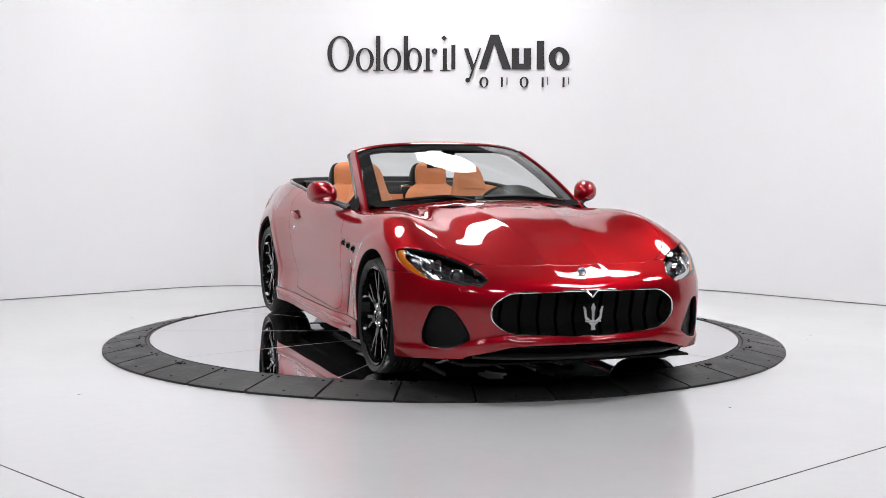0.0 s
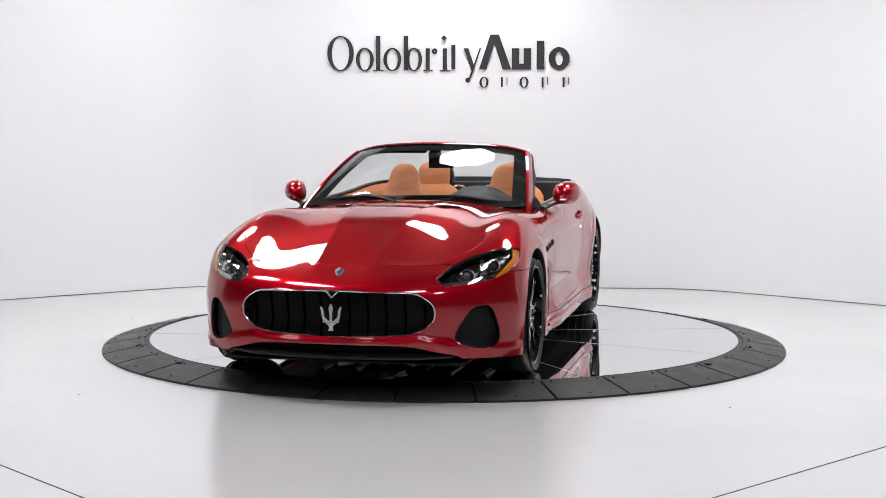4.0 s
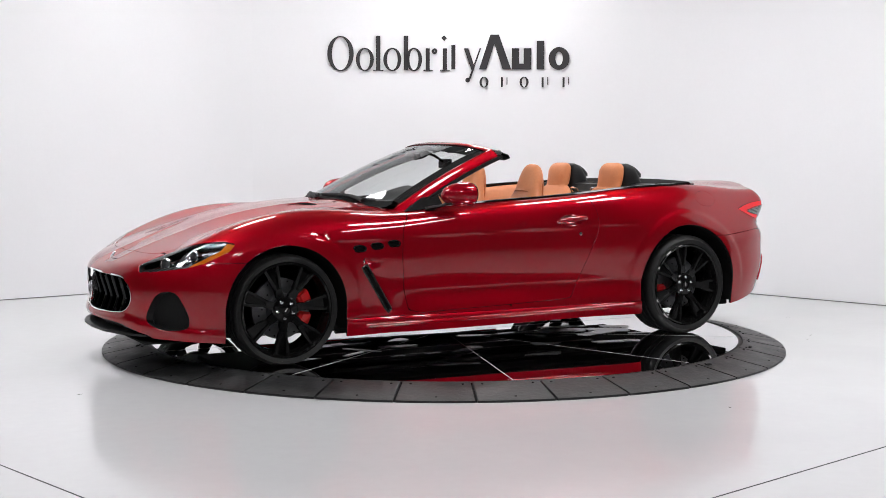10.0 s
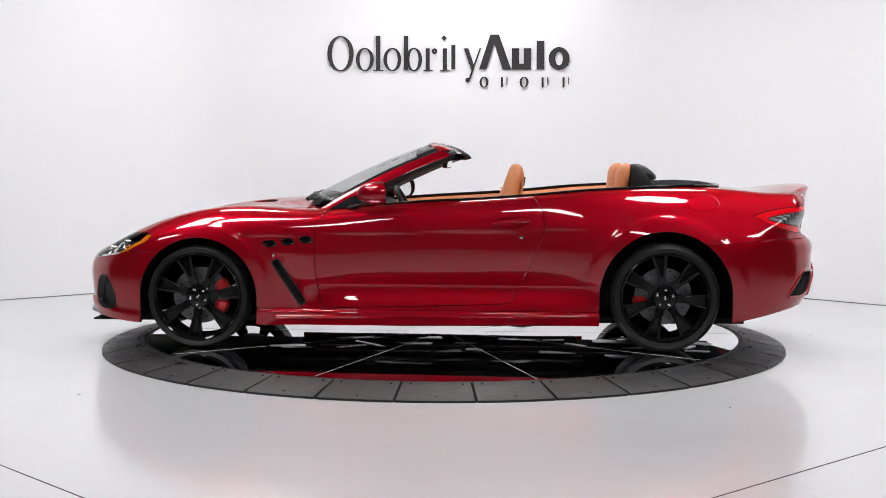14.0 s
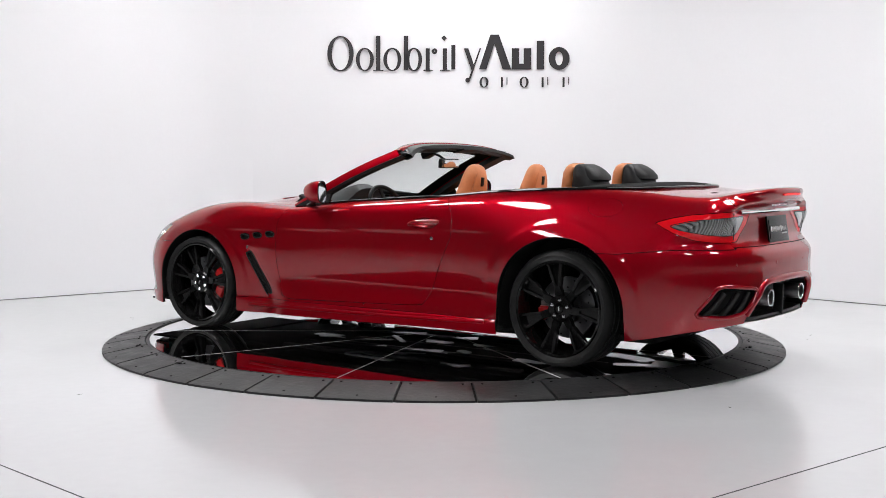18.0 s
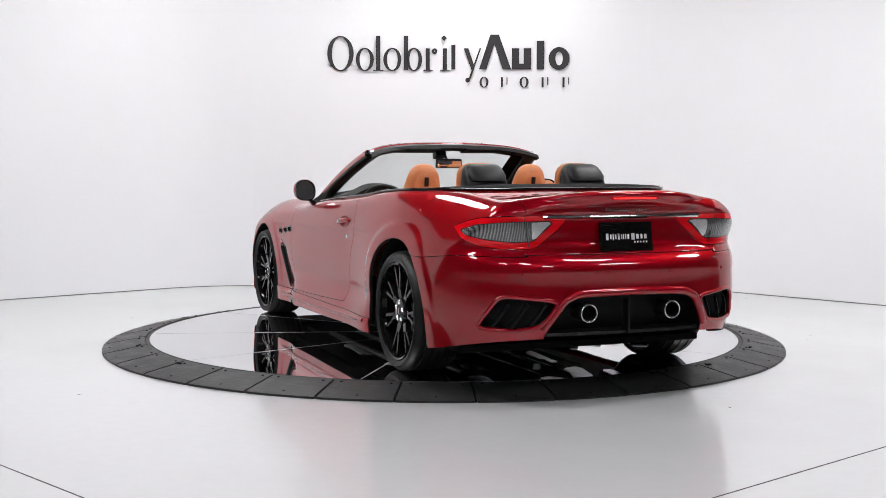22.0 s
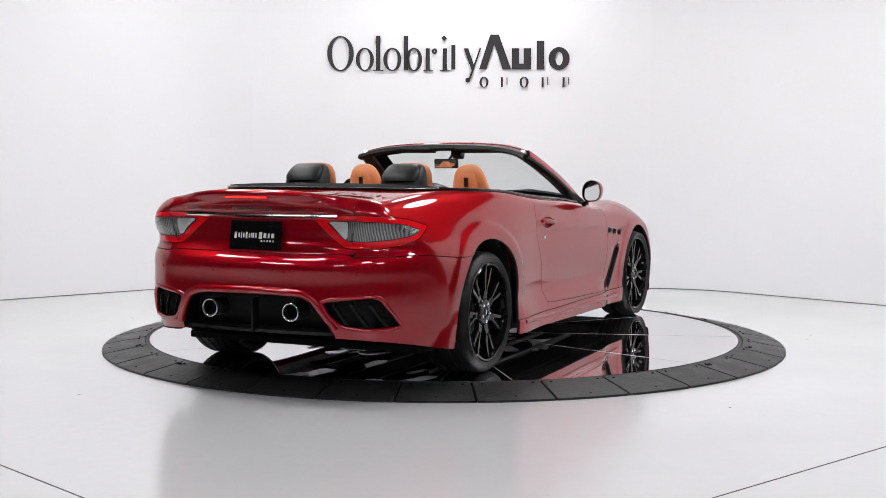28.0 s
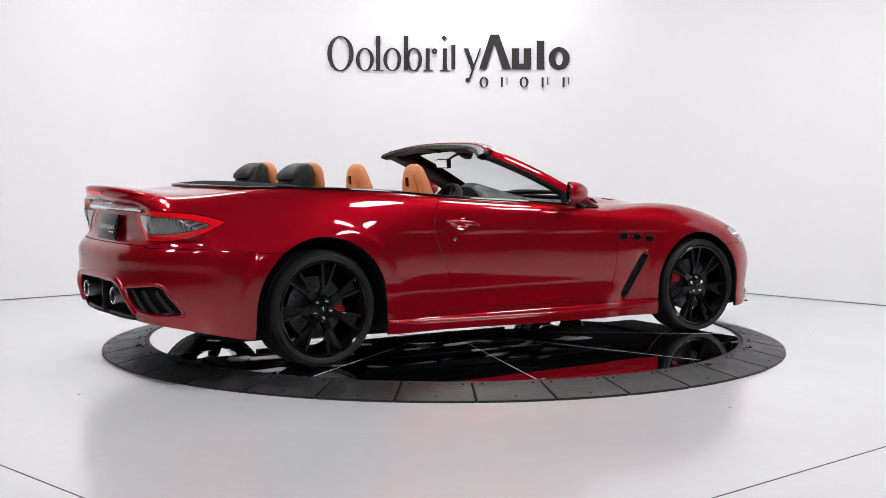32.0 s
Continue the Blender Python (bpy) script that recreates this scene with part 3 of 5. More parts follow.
for i in range(SEGMENTS):
    for r, turn_, z in ((R_IN + 0.05, 1.3, 0.0585), (R_IN + 0.05, 9.0, 0.0585), (R_OUT - 0.05, 5.2, 0.0235)):
        if screw is None:
            screw = part("screw_head", spin([(0.0, 0.0015), (0.006, 0.0015), (0.0075, 0.0), (0.0075, -0.003)], 10), DEEP, ramp)
            ob = screw
        else:
            ob = new("screw_head", screw.data)
            ob.parent = ramp
        ob.matrix_basis = pose(0, 0, 0, 0, 0, FIRST_SEAM + i * 360 / SEGMENTS + turn_) @ pose(r, 0, z, 0, 8.7, 0)
part("ramp_base", spin([(R_IN + 0.01, 0.0), (R_OUT - 0.012, 0.0), (R_OUT - 0.012, 0.003), (R_IN + 0.03, 0.045), (R_IN + 0.01, 0.045)], 120, closed=True), DEEP, ramp)
part("inner_ring", spin([(R_IN + 0.004, 0.0), (R_IN + 0.004, 0.056), (R_IN - 0.014, 0.056), (R_IN - 0.015, 0.0)], 120, closed=True), BLACK, ramp, "dark inner rim with worn edge")
for a in (200, 222, 318, 340, 20, 160):
    part("drive_slot", box(0.05, 0.02, 0.004, pose(0, 0, 0, 0, 0, a) @ pose(R_IN + 0.07, 0, 0.0575, 0, 8, 0) @ pose(0, 0, 0, 0, 0, 90), 0.001), DEEP, ramp)

disc = empty("turntable", "round polished mirror turntable with fine panel joints", "turntable")
part("deck", spin([(0.0, DISC_Z - 0.03), (R_IN - 0.019, DISC_Z - 0.03), (R_IN - 0.019, DISC_Z), (0.0, DISC_Z)], 160), MIRROR, disc)
for k in range(10):
    part("deck_joint", box(R_IN - 0.30, 0.003, 0.001, pose(0, 0, 0, 0, 0, 36 * k) @ pose((R_IN + 0.22) / 2, 0, DISC_Z + 0.0006)), JOINT, disc)

# ---- the car ----
car = empty("convertible_car", "deep red two-door convertible with its roof down, tan leather seats", "car")
SKIN = surface_net(0.0175)


def pick(sel):
    return clip(SKIN, sel(SKIN[0]))


def cutout(mesh, sel):
    """The piece without what sel encloses."""
    return clip(mesh, -sel(mesh[0]))


def within(mesh, sel):
    return clip(mesh, sel(mesh[0]))


def side_of(outline, side, low=0.35):
    return lambda V: np.maximum(reach(outline, V[:, 0], V[:, 2]), low - V[:, 1] * side)


def above(outline, low=0.3):
    return lambda V: np.maximum(reach(outline, V[:, 0], V[:, 1]), low - V[:, 2])


def ahead(outline, low=1.75):
    return lambda V: np.maximum(reach(outline, V[:, 1], V[:, 2]), low - V[:, 0])


def behind(outline, low=1.6):
    return lambda V: np.maximum(reach(outline, V[:, 1], V[:, 2]), low + V[:, 0])


def mirrored(points):
    return [(x, -y) for x, y in points][::-1]


def flip(points):
    return [(-y, z) for y, z in points][::-1]


G = 0.0032  # half of a panel gap
HOODVENT = rounded([(1.30, 0.285), (1.215, 0.255), (1.13, 0.275), (1.10, 0.36), (1.125, 0.415), (1.20, 0.37)], 2, 0.2)
MOUTH = rounded([(0.66, 0.16), (0.645, 0.245), (0.55, 0.268), (0.39, 0.308), (0.0, 0.312), (-0.39, 0.308), (-0.55, 0.268), (-0.645, 0.245), (-0.66, 0.16)], 2, 0.15)
WASHER = rounded([(0.575, 0.585), (0.655, 0.578), (0.662, 0.610), (0.582, 0.617)], 1, 0.15)
HEADLIGHT = rounded([(-0.955, 0.645), (-0.925, 0.662), (-0.852, 0.698), (-0.715, 0.748), (-0.62, 0.772), (-0.525, 0.786), (-0.45, 0.787), (-0.395, 0.777), (-0.412, 0.735), (-0.45, 0.712), (-0.52, 0.673),
                     (-0.61, 0.645), (-0.71, 0.632), (-0.80, 0.621), (-0.885, 0.612), (-0.93, 0.611)], 1, 0.15)
FOG = rounded([(0.605, 0.330), (0.622, 0.386), (0.695, 0.505), (0.782, 0.512), (0.818, 0.37), (0.808, 0.288), (0.71, 0.280)], 2, 0.2)
GRILLE_HALF = [(0.520, 0.490), (0.513, 0.517), (0.490, 0.541), (0.44, 0.572), (0.40, 0.580)]
GRILLE_LOW = [(0.39, 0.361), (0.452, 0.382), (0.490, 0.410), (0.512, 0.438), (0.520, 0.464)]
GRILLE = rounded([*GRILLE_HALF, (0.0, 0.588), *flip(GRILLE_HALF), *flip(GRILLE_LOW), (0.0, 0.345), *GRILLE_LOW], 1, 0.22)
HOODLINE = rounded([(2.215, 0.0), (2.205, 0.30), (2.165, 0.50), (1.98, 0.66), (1.80, 0.705), (1.40, 0.715), (1.0, 0.71), (0.76, 0.715), (0.83, 0.62), (0.91, 0.40), (0.94, 0.0), (0.91, -0.40), (0.83, -0.62),
                    (0.76, -0.715), (1.0, -0.71), (1.40, -0.715), (1.80, -0.705), (1.98, -0.66), (2.165, -0.50), (2.205, -0.30)], 2, 0.22)
DOOR = rounded([(0.704, 1.10), (0.704, 0.935), (0.765, 0.846), (0.776, 0.668), (0.763, 0.49), (0.724, 0.321), (0.12, 0.336), (-0.39, 0.352), (-0.463, 0.361), (-0.514, 0.44), (-0.59, 0.61), (-0.670, 0.775),
                (-0.681, 0.85), (-0.668, 0.938), (-0.605, 1.027), (-0.605, 1.14)], 1, 0.12)
CABIN = rounded([(0.80, 0.0), (0.80, 0.66), (0.68, 0.775), (0.20, 0.80), (-0.30, 0.81), (-0.80, 0.815), (-1.30, 0.79), (-1.62, 0.70), (-1.80, 0.50), (-1.845, 0.25), (-1.85, 0.0),
                 (-1.845, -0.25), (-1.80, -0.50), (-1.62, -0.70), (-1.30, -0.79), (-0.80, -0.815), (-0.30, -0.81), (0.20, -0.80), (0.68, -0.775), (0.80, -0.66)], 2, 0.25)
TAILLIGHT = rounded([(-0.540, 0.910), (-0.62, 0.938), (-0.70, 0.957), (-0.80, 0.968), (-0.94, 0.975), (-1.155, 0.971), (-1.10, 0.90), (-0.999, 0.806), (-0.95, 0.800), (-0.82, 0.802), (-0.70, 0.818),
                     (-0.605, 0.852), (-0.562, 0.890)], 1, 0.12)
REARVENT = rounded([(0.785, 0.395), (0.71, 0.550), (0.665, 0.566), (0.42, 0.540), (0.455, 0.465), (0.51, 0.402), (0.62, 0.384)], 2, 0.15)
DIFFUSERLINE = rounded([(0.485, 0.36), (0.385, 0.53), (0.31, 0.563), (0.0, 0.570), (-0.31, 0.563), (-0.385, 0.53), (-0.485, 0.36), (-0.42, 0.20), (0.42, 0.20)], 2, 0.15)
SIDEVENT = rounded([(1.050, 0.614), (1.008, 0.630), (0.834, 0.352), (0.866, 0.330)], 1, 0.08)
VENTS = [rounded([(x, 0.740), (x - 0.062, 0.746), (x - 0.088, 0.730), (x - 0.078, 0.712), (x - 0.020, 0.708)], 1, 0.2) for x in (1.105, 0.990, 0.875)]
VENTS = [[(x, z + 0.012 * k) for x, z in v] for k, v in enumerate(VENTS)]
FUEL = [(-1.672 + 0.099 * cos(2 * pi * i / 40), 0.990 + 0.052 * sin(2 * pi * i / 40)) for i in range(40)]
SILLTOP = 0.309



def corner(outline, side, end):
    """An outline on a corner of the car, in the upright plane that faces it."""
    return lambda V: np.maximum(reach(outline, 0.8 * side * V[:, 1] - 0.6 * end * V[:, 0], V[:, 2]), np.maximum(1.7 - end * V[:, 0], 0.2 - side * V[:, 1]))


def headlight_of(side):
    return corner(HEADLIGHT, side, 1)


def taillight_of(side):
    return corner(TAILLIGHT, side, -1)


body = clip(SKIN, -arch_gap(SKIN[0]))
body = cutout(body, above(CABIN, 0.8))
body = clip(body, weights(FLOOR_X, body[0][:, 0]) @ FLOOR_Z + 0.022 - body[0][:, 2])

hood_side = above(HOODLINE, 0.55)
hood_skin = clip(body, np.maximum(hood_side(body[0]) + G, 0.55 - body[0][:, 2]))
for line in (HOODVENT, mirrored(HOODVENT)):
    hood_skin = cutout(hood_skin, above(line, 0.7))
hood = panel("hood", hood_skin, PAINT, car, 0.025)
for line in (HOODVENT, mirrored(HOODVENT)):
    V, N, T = pick(above(line, 0.7))
    sink = np.clip((1.30 - V[:, 0]) / 0.16, 0, 1)[:, None]
    link("hood_vent", V - (0.004 + 0.014 * sink * sink) * N, T, PAINT, hood, N, label="shallow red hood nostril")
rest = clip(body, -(hood_side(body[0]) - G))
for side in (1, -1):
    rest = cutout(rest, lambda V: headlight_of(side)(V) - G)
    rest = cutout(rest, side_of(SIDEVENT, side))
    for v in VENTS:
        rest = cutout(rest, side_of(v, side))
rest = cutout(rest, lambda V: ahead(GRILLE)(V))
for side in (1, -1):
    rest = cutout(rest, ahead(FOG if side > 0 else flip(FOG)))
    rest = cutout(rest, lambda V: taillight_of(side)(V) - G)
    rest = cutout(rest, behind(REARVENT if side > 0 else flip(REARVENT)))
rest = cutout(rest, behind(DIFFUSERLINE))
rest = cutout(rest, ahead(MOUTH, 1.95))

CUP = [(-0.468 + 0.098 * cos(2 * pi * i / 36), 0.866 + 0.036 * sin(2 * pi * i / 36)) for i in range(36)]
DOORS, FENDERS = {}, {}
FRONTSEAM = 0.668
bump_f = within(rest, lambda V: np.maximum(1.6 - V[:, 0], V[:, 2] - (FRONTSEAM + 0.045 * np.clip((0.75 - np.abs(V[:, 1])) / 0.2, 0, 1))) + G)
for line in (WASHER, flip(WASHER)):
    bump_f = cutout(bump_f, lambda V: ahead(line)(V) - 0.0015)
front_bumper = panel("front_bumper", bump_f, PAINT, car, 0.02)
for line in (WASHER, flip(WASHER)):
    panel("washer_cover", pick(lambda V: ahead(line)(V) + 0.001), PAINT, front_bumper, 0.01)
for side in (1, -1):
    s = side
    door = within(rest, lambda V: side_of(DOOR, s)(V) + G)
    door = cutout(door, side_of(CUP, s))
    DOORS[s] = panel("door", within(door, lambda V: SILLTOP - V[:, 2]), PAINT, car, 0.03)
    fender = within(rest, lambda V: np.maximum(np.maximum(0.45 - V[:, 1] * s, -V[:, 0]), -(side_of(DOOR, s)(V) - G)))
    fender = within(fender, lambda V: np.where(V[:, 0] > 1.6, FRONTSEAM + 0.045 * np.clip((0.75 - np.abs(V[:, 1])) / 0.2, 0, 1) - V[:, 2], SILLTOP - V[:, 2]) + G)
    FENDERS[s] = panel("front_fender", fender, PAINT, car, 0.02)
    quarter = within(rest, lambda V: np.maximum(np.maximum(0.30 - V[:, 1] * s, V[:, 0]), -(side_of(DOOR, s)(V) - G)))
    quarter = within(quarter, lambda V: np.where(V[:, 0] < -1.5, 0.735 - V[:, 2] + 0.1 * np.clip(-1.8 - V[:, 0], 0, 0.3), SILLTOP - V[:, 2]) + G)
    edge = lambda V: np.interp(-V[:, 0], [1.4, 1.9, 2.2, 2.6], [0.66, 0.64, 0.60, 0.53])
    quarter = within(quarter, lambda V: edge(V) - np.abs(V[:, 1]) + G)
    if s > 0:
        quarter = cutout(quarter, lambda V: side_of(FUEL, s)(V) - 0.0025)
        panel("fuel_lid", pick(lambda V: side_of(FUEL, s)(V) + 0.001), PAINT, car, 0.015)
    panel("rear_quarter", quarter, PAINT, car, 0.02)
    sill = within(rest, lambda V: np.maximum(np.maximum(0.60 - V[:, 1] * s, np.abs(V[:, 0] - 0.02) - 1.2), V[:, 2] - SILLTOP) + G)
    panel("sill", sill, PAINT, car, 0.02, lift=0.006)
trunk = within(rest, lambda V: np.maximum(np.maximum(np.abs(V[:, 1]) - np.interp(-V[:, 0], [1.4, 1.9, 2.2, 2.6], [0.66, 0.64, 0.60, 0.53]), V[:, 0] + 1.2), 0.775 - V[:, 2]) + G)
lip_sel = lambda V: np.maximum(V[:, 0] + 2.215 + 0.30 * V[:, 1] ** 2, 1.022 - 0.06 * V[:, 1] ** 2 - V[:, 2])
panel("trunk_lid", clip(trunk, -(lip_sel(trunk[0]) - 0.0012)), PAINT, car, 0.02)
panel("spoiler", within(trunk, lambda V: lip_sel(V) + 0.0012), PAINT, car, 0.012)
bump_r = within(rest, lambda V: np.maximum(V[:, 0] + 1.6, V[:, 2] - np.where(np.abs(V[:, 1]) < 0.56, 0.775, 0.735 + 0.1 * np.clip(-1.8 - V[:, 0], 0, 0.3))) + G)
panel("rear_bumper", bump_r, PAINT, car, 0.02)
part("floor_pan", box(3.9, 1.5, 0.04, pose(0, 0, 0.24), 0.01), DEEP, car)

# wheel arches, closed inside by liners
for side in (1, -1):
    for key, (cx, cz, r) in ARCH.items():
        bm = bmesh.new()
        rows_ = []
        for i in range(25):
            a = pi * i / 24
            rows_.append([(cx + (r + 0.012) * cos(a), side * w, cz + (r + 0.012) * sin(a)) for w in (0.90, 0.60, 0.45)])
        foot = 0.268 if key == "rear" else 0.25
        rows_ = [[(p[0], p[1], foot) for p in rows_[0]], *rows_, [(p[0], p[1], foot) for p in rows_[-1]]]
        skin(rows_, thick=0.01, bm=bm)
        plate([(cx + (r + 0.02) * cos(pi * i / 16), cz + (r + 0.02) * sin(pi * i / 16)) for i in range(17)] + [(cx - r - 0.02, 0.27), (cx + r + 0.02, 0.27)],
              Matrix(((1, 0, 0, 0), (0, 0, 1, side * 0.44), (0, 1, 0, 0), (0, 0, 0, 1))), 0.01, bm=bm)
        part("wheel_arch_liner", bm, DEEP, car)


# ---- wheels ----
def make_wheel(key):
    cx, cz, r = AXLE[key]
    wide = 0.245 if key == "front" else 0.285
    rr = 0.279
    grow = rr / 0.262
    wheel = empty("wheel", "", "")
    wheel.parent = car
    h = wide / 2
    tread = [(rr - 0.004, -h + 0.02), (rr + 0.012, -h), (r - 0.03, -h - 0.002), (r - 0.010, -h + 0.012), (r, -h + 0.035)]
    for k in range(4):
        c = -h + 0.035 + (wide - 0.07) * (k + 0.5) / 4
        tread += [(r, c - 0.006), (r - 0.007, c - 0.004), (r - 0.007, c + 0.004), (r, c + 0.006)]
    tread += [(r, h - 0.035), (r - 0.010, h - 0.012), (r - 0.03, h + 0.002), (r - 0.032, h + 0.0035), (r - 0.034, h + 0.0015), (rr + 0.034, h + 0.006), (rr + 0.032, h + 0.0078), (rr + 0.029, h + 0.0062), (rr + 0.016, h + 0.0035), (rr + 0.012, h + 0.001), (rr - 0.004, h - 0.01)]
    bm = spin(tread, 144, closed=True)
    for v in bm.verts:
        k = round((math.atan2(v.co.y, v.co.x) / (2 * pi)) * 144 + (3 if v.co.z > 0 else 0))
        rad = math.hypot(v.co.x, v.co.y)
        if rad > r - 0.02 and abs(v.co.z) > h * 0.34 and k % 3 == 0:
            v.co.x, v.co.y = v.co.x * (1 - 0.002 / rad), v.co.y * (1 - 0.002 / rad)
    part("tyre", bm, TYRE, wheel)
    for base in (70, 250):
        for k in range(7):
            a = radians(base + 6.5 * k)
            mid = (rr + 0.034 + r - 0.034) / 2
            part("lettering_bar", box(0.010, 0.004 + 0.004 * (k % 2), 0.0016, pose(0, 0, h + 0.0042) @ pose(mid * cos(a), mid * sin(a), 0, 0, 0, base + 6.5 * k)), TYRE, wheel)
    part("rim", spin([(rr + 0.004, -h + 0.02), (rr + 0.004, h - 0.006), (rr - 0.004, h + 0.001), (rr - 0.014, h - 0.004), (rr - 0.018, h - 0.03), (rr - 0.030, h - 0.06), (rr - 0.03, -h + 0.03)], 72, closed=True), GLOSSBLACK, wheel)
    face = h - 0.022
    hub = spin([(0.0, face - 0.05), (0.075, face - 0.05), (0.078, face - 0.012), (0.070, face - 0.004), (0.032, face), (0.030, face - 0.008), (0.0, face - 0.006)], 40)
    part("hub", hub, GLOSSBLACK, wheel)
    n = 7
    for k in range(n):
        turn = pose(0, 0, 0, 0, 0, 360 * k / n + 90)
        bm = bmesh.new()
        # stem, then a fork of two thin arms with a block between them
        def bar(points, depth):
            top = [bm.verts.new(turn @ Vector((x * grow, y * grow, z))) for x, y, z in points]
            low = [bm.verts.new(turn @ Vector((x * grow, y * grow, z - depth))) for x, y, z in points]
            bm.faces.new(top)
            bm.faces.new(low[::-1])
            for i in range(len(points)):
                j = (i + 1) % len(points)
                bm.faces.new((low[i], low[j], top[j], top[i]))
        f = face
        bar([(0.050, -0.024, f - 0.016), (0.090, -0.018, f - 0.008), (0.126, -0.021, f - 0.006), (0.126, 0.021, f - 0.006), (0.090, 0.018, f - 0.008), (0.050, 0.024, f - 0.016)], 0.034)
        for o in (1, -1):
            arm = [(0.110, 0.003 * o, f - 0.0065), (0.122, 0.0215 * o, f - 0.0075), (0.190, 0.036 * o, f - 0.004), (0.253, 0.048 * o, f + 0.001), (0.253, 0.029 * o, f + 0.001), (0.190, 0.019 * o, f - 0.004), (0.138, 0.008 * o, f - 0.006)]
            bar(arm if o < 0 else arm[::-1], 0.036)
        bar([(0.126, -0.010, f - 0.016), (0.236, -0.030, f - 0.020), (0.236, 0.030, f - 0.020), (0.126, 0.010, f - 0.016)], 0.020)
        bmesh.ops.bevel(bm, geom=bm.edges[:], offset=0.0048, segments=2, affect="EDGES")
        part("spoke", bm, GLOSSBLACK, wheel)
    for k in range(5):
        a = 2 * pi * k / 5 + 0.3
        part("wheel_bolt", spin([(0.0, 0.0), (0.012, 0.0), (0.012, 0.010), (0.007, 0.016), (0.0, 0.017)], 12, pose(0.051 * cos(a), 0.051 * sin(a), face - 0.012)), CHROME, wheel, "chrome bolt")
    part("centre_cap", spin([(0.0, 0.0), (0.026, 0.0), (0.024, 0.006), (0.0, 0.008)], 24, pose(0, 0, face - 0.008)), GLOSSBLACK, wheel)
    part("cap_badge", box(0.026, 0.007, 0.002, pose(0, 0, face + 0.001, 0, 0, 60)), CHROME, wheel)
    return wheel


for key in ("front", "rear"):
    made = make_wheel(key)
    cx, cz, r = AXLE[key]
    out = 0.915 - 0.1225 if key == "front" else 0.930 - 0.1425
    twist = -5.7 if key == "front" else 33.7
    made.matrix_basis = pose(cx, out, cz, -90, 0, 0) @ pose(0, 0, 0, 0, 0, twist)
    copy_thing(made, pose(cx, -out, cz, 90, 0, 0) @ pose(0, 0, 0, 0, 0, twist + 9))
    for side in (1, -1):
        y = out * side
        m = pose(cx, side * (out + 0.005), cz, -90 * side, 0, 0)
        brake = part("brake_disc", spin([(0.07, -0.016), (0.180, -0.016), (0.180, 0.012), (0.095, 0.012), (0.09, 0.04), (0.0, 0.04)], 48, m), STEEL, car)
        for k in range(24):
            a, q = 2 * pi * k / 24, (0.118, 0.142, 0.164)[k % 3]
            part("disc_hole", spin([(0.0, 0.0), (0.0055, 0.0), (0.0, 0.0006)], 8, m @ pose(q * cos(a), q * sin(a), 0.0124)), DEEP, brake)
        toward = -1 if key == "front" else 1
        rows_ = []
        for i in range(9):
            a = radians(-38 + 76 * i / 8) + (pi if toward < 0 else 0)
            pts = []
            for rad, hh in ((0.105, 0.03), (0.12, 0.05), (0.17, 0.05), (0.192, 0.04), (0.194, -0.03), (0.105, -0.03)):
                pts.append(Vector((cx + rad * cos(a), side * (out + hh), cz + rad * sin(a))))
            rows_.append(pts)
        if key == "front":
            bm = skin(rows_[:4], closed=True)
            skin(rows_[5:], closed=True, bm=bm)
        else:
            bm = skin(rows_[1:5], closed=True)
        bmesh.ops.holes_fill(bm, edges=bm.edges[:], sides=12)
        bmesh.ops.recalc_face_normals(bm, faces=bm.faces[:])
        bmesh.ops.bevel(bm, geom=[e for e in bm.edges if e.calc_face_angle(0) > 0.6], offset=0.012, segments=3, affect="EDGES")
        part("brake_caliper", bm, CALIPER, car, "red painted brake caliper")

# ---- front: grille, lamps, intakes ----
def nose_at(y, z, back=0.0):
    y, z = np.array([abs(y)]), np.array([z])
    return float(sheet_nose(y, z)[0]) - back


def tail_at(y, z, back=0.0):
    y, z = np.array([abs(y)]), np.array([z])
    return float(sheet_tail(y, z)[0]) + back


def side_at(x, z):
    return float(sheet_side(np.array([x]), np.array([z]))[0])


def top_at(x, y):
    return float(sheet_top(np.array([x]), np.array([y]))[0])


ring = [(nose_at(y, z, 0.006), y, z) for y, z in GRILLE]
part("grille_surround", tube(ring, 0.006, 8, closed=True, up=(1, 0, 0)), CHROME, car, "thin chrome grille surround")
part("grille_recess", skin([[(nose_at(y, z, d), y * s, 0.445 + (z - 0.445) * s) for y, z in GRILLE] for d, s in ((0.01, 1.0), (0.10, 0.97), (0.13, 0.9), (0.13, 0.4))], closed=True), DEEP, car)
part("grille_mesh", box(0.01, 1.0, 0.24, pose(2.27, 0, 0.445)), MESHBLACK, car)
for y in (-0.46, -0.363, -0.267, -0.172, -0.075, 0.075, 0.172, 0.267, 0.363, 0.46):
    zt = 0.570 if abs(y) < 0.43 else 0.570 - (abs(y) - 0.43) * 1.2
    zb = 0.348 if abs(y) < 0.42 else 0.348 + (abs(y) - 0.42) * 0.95
    pts = [(nose_at(y, zb, 0.032), y, zb), (nose_at(y, 0.445, 0.070), y, 0.425), (nose_at(y, 0.455, 0.072), y, 0.455), (nose_at(y, zt, 0.032), y, zt)]
    part("grille_bar", tube(curve(pts, 4), 0.018, 8, flat=0.22, up=(0, 1, 0)), GRILLEBAR, car)
badge = empty("grille_emblem", "", "")
badge.parent = car
xe = nose_at(0, 0.47, -0.004)


def emblem_piece(name, points):
    m = Matrix(((0, 0, 1, xe - 0.006), (1, 0, 0, 0), (0, 1, 0, 0), (0, 0, 0, 1)))
    part(name, plate(points, m, 0.014, 0.002), CHROME, badge)


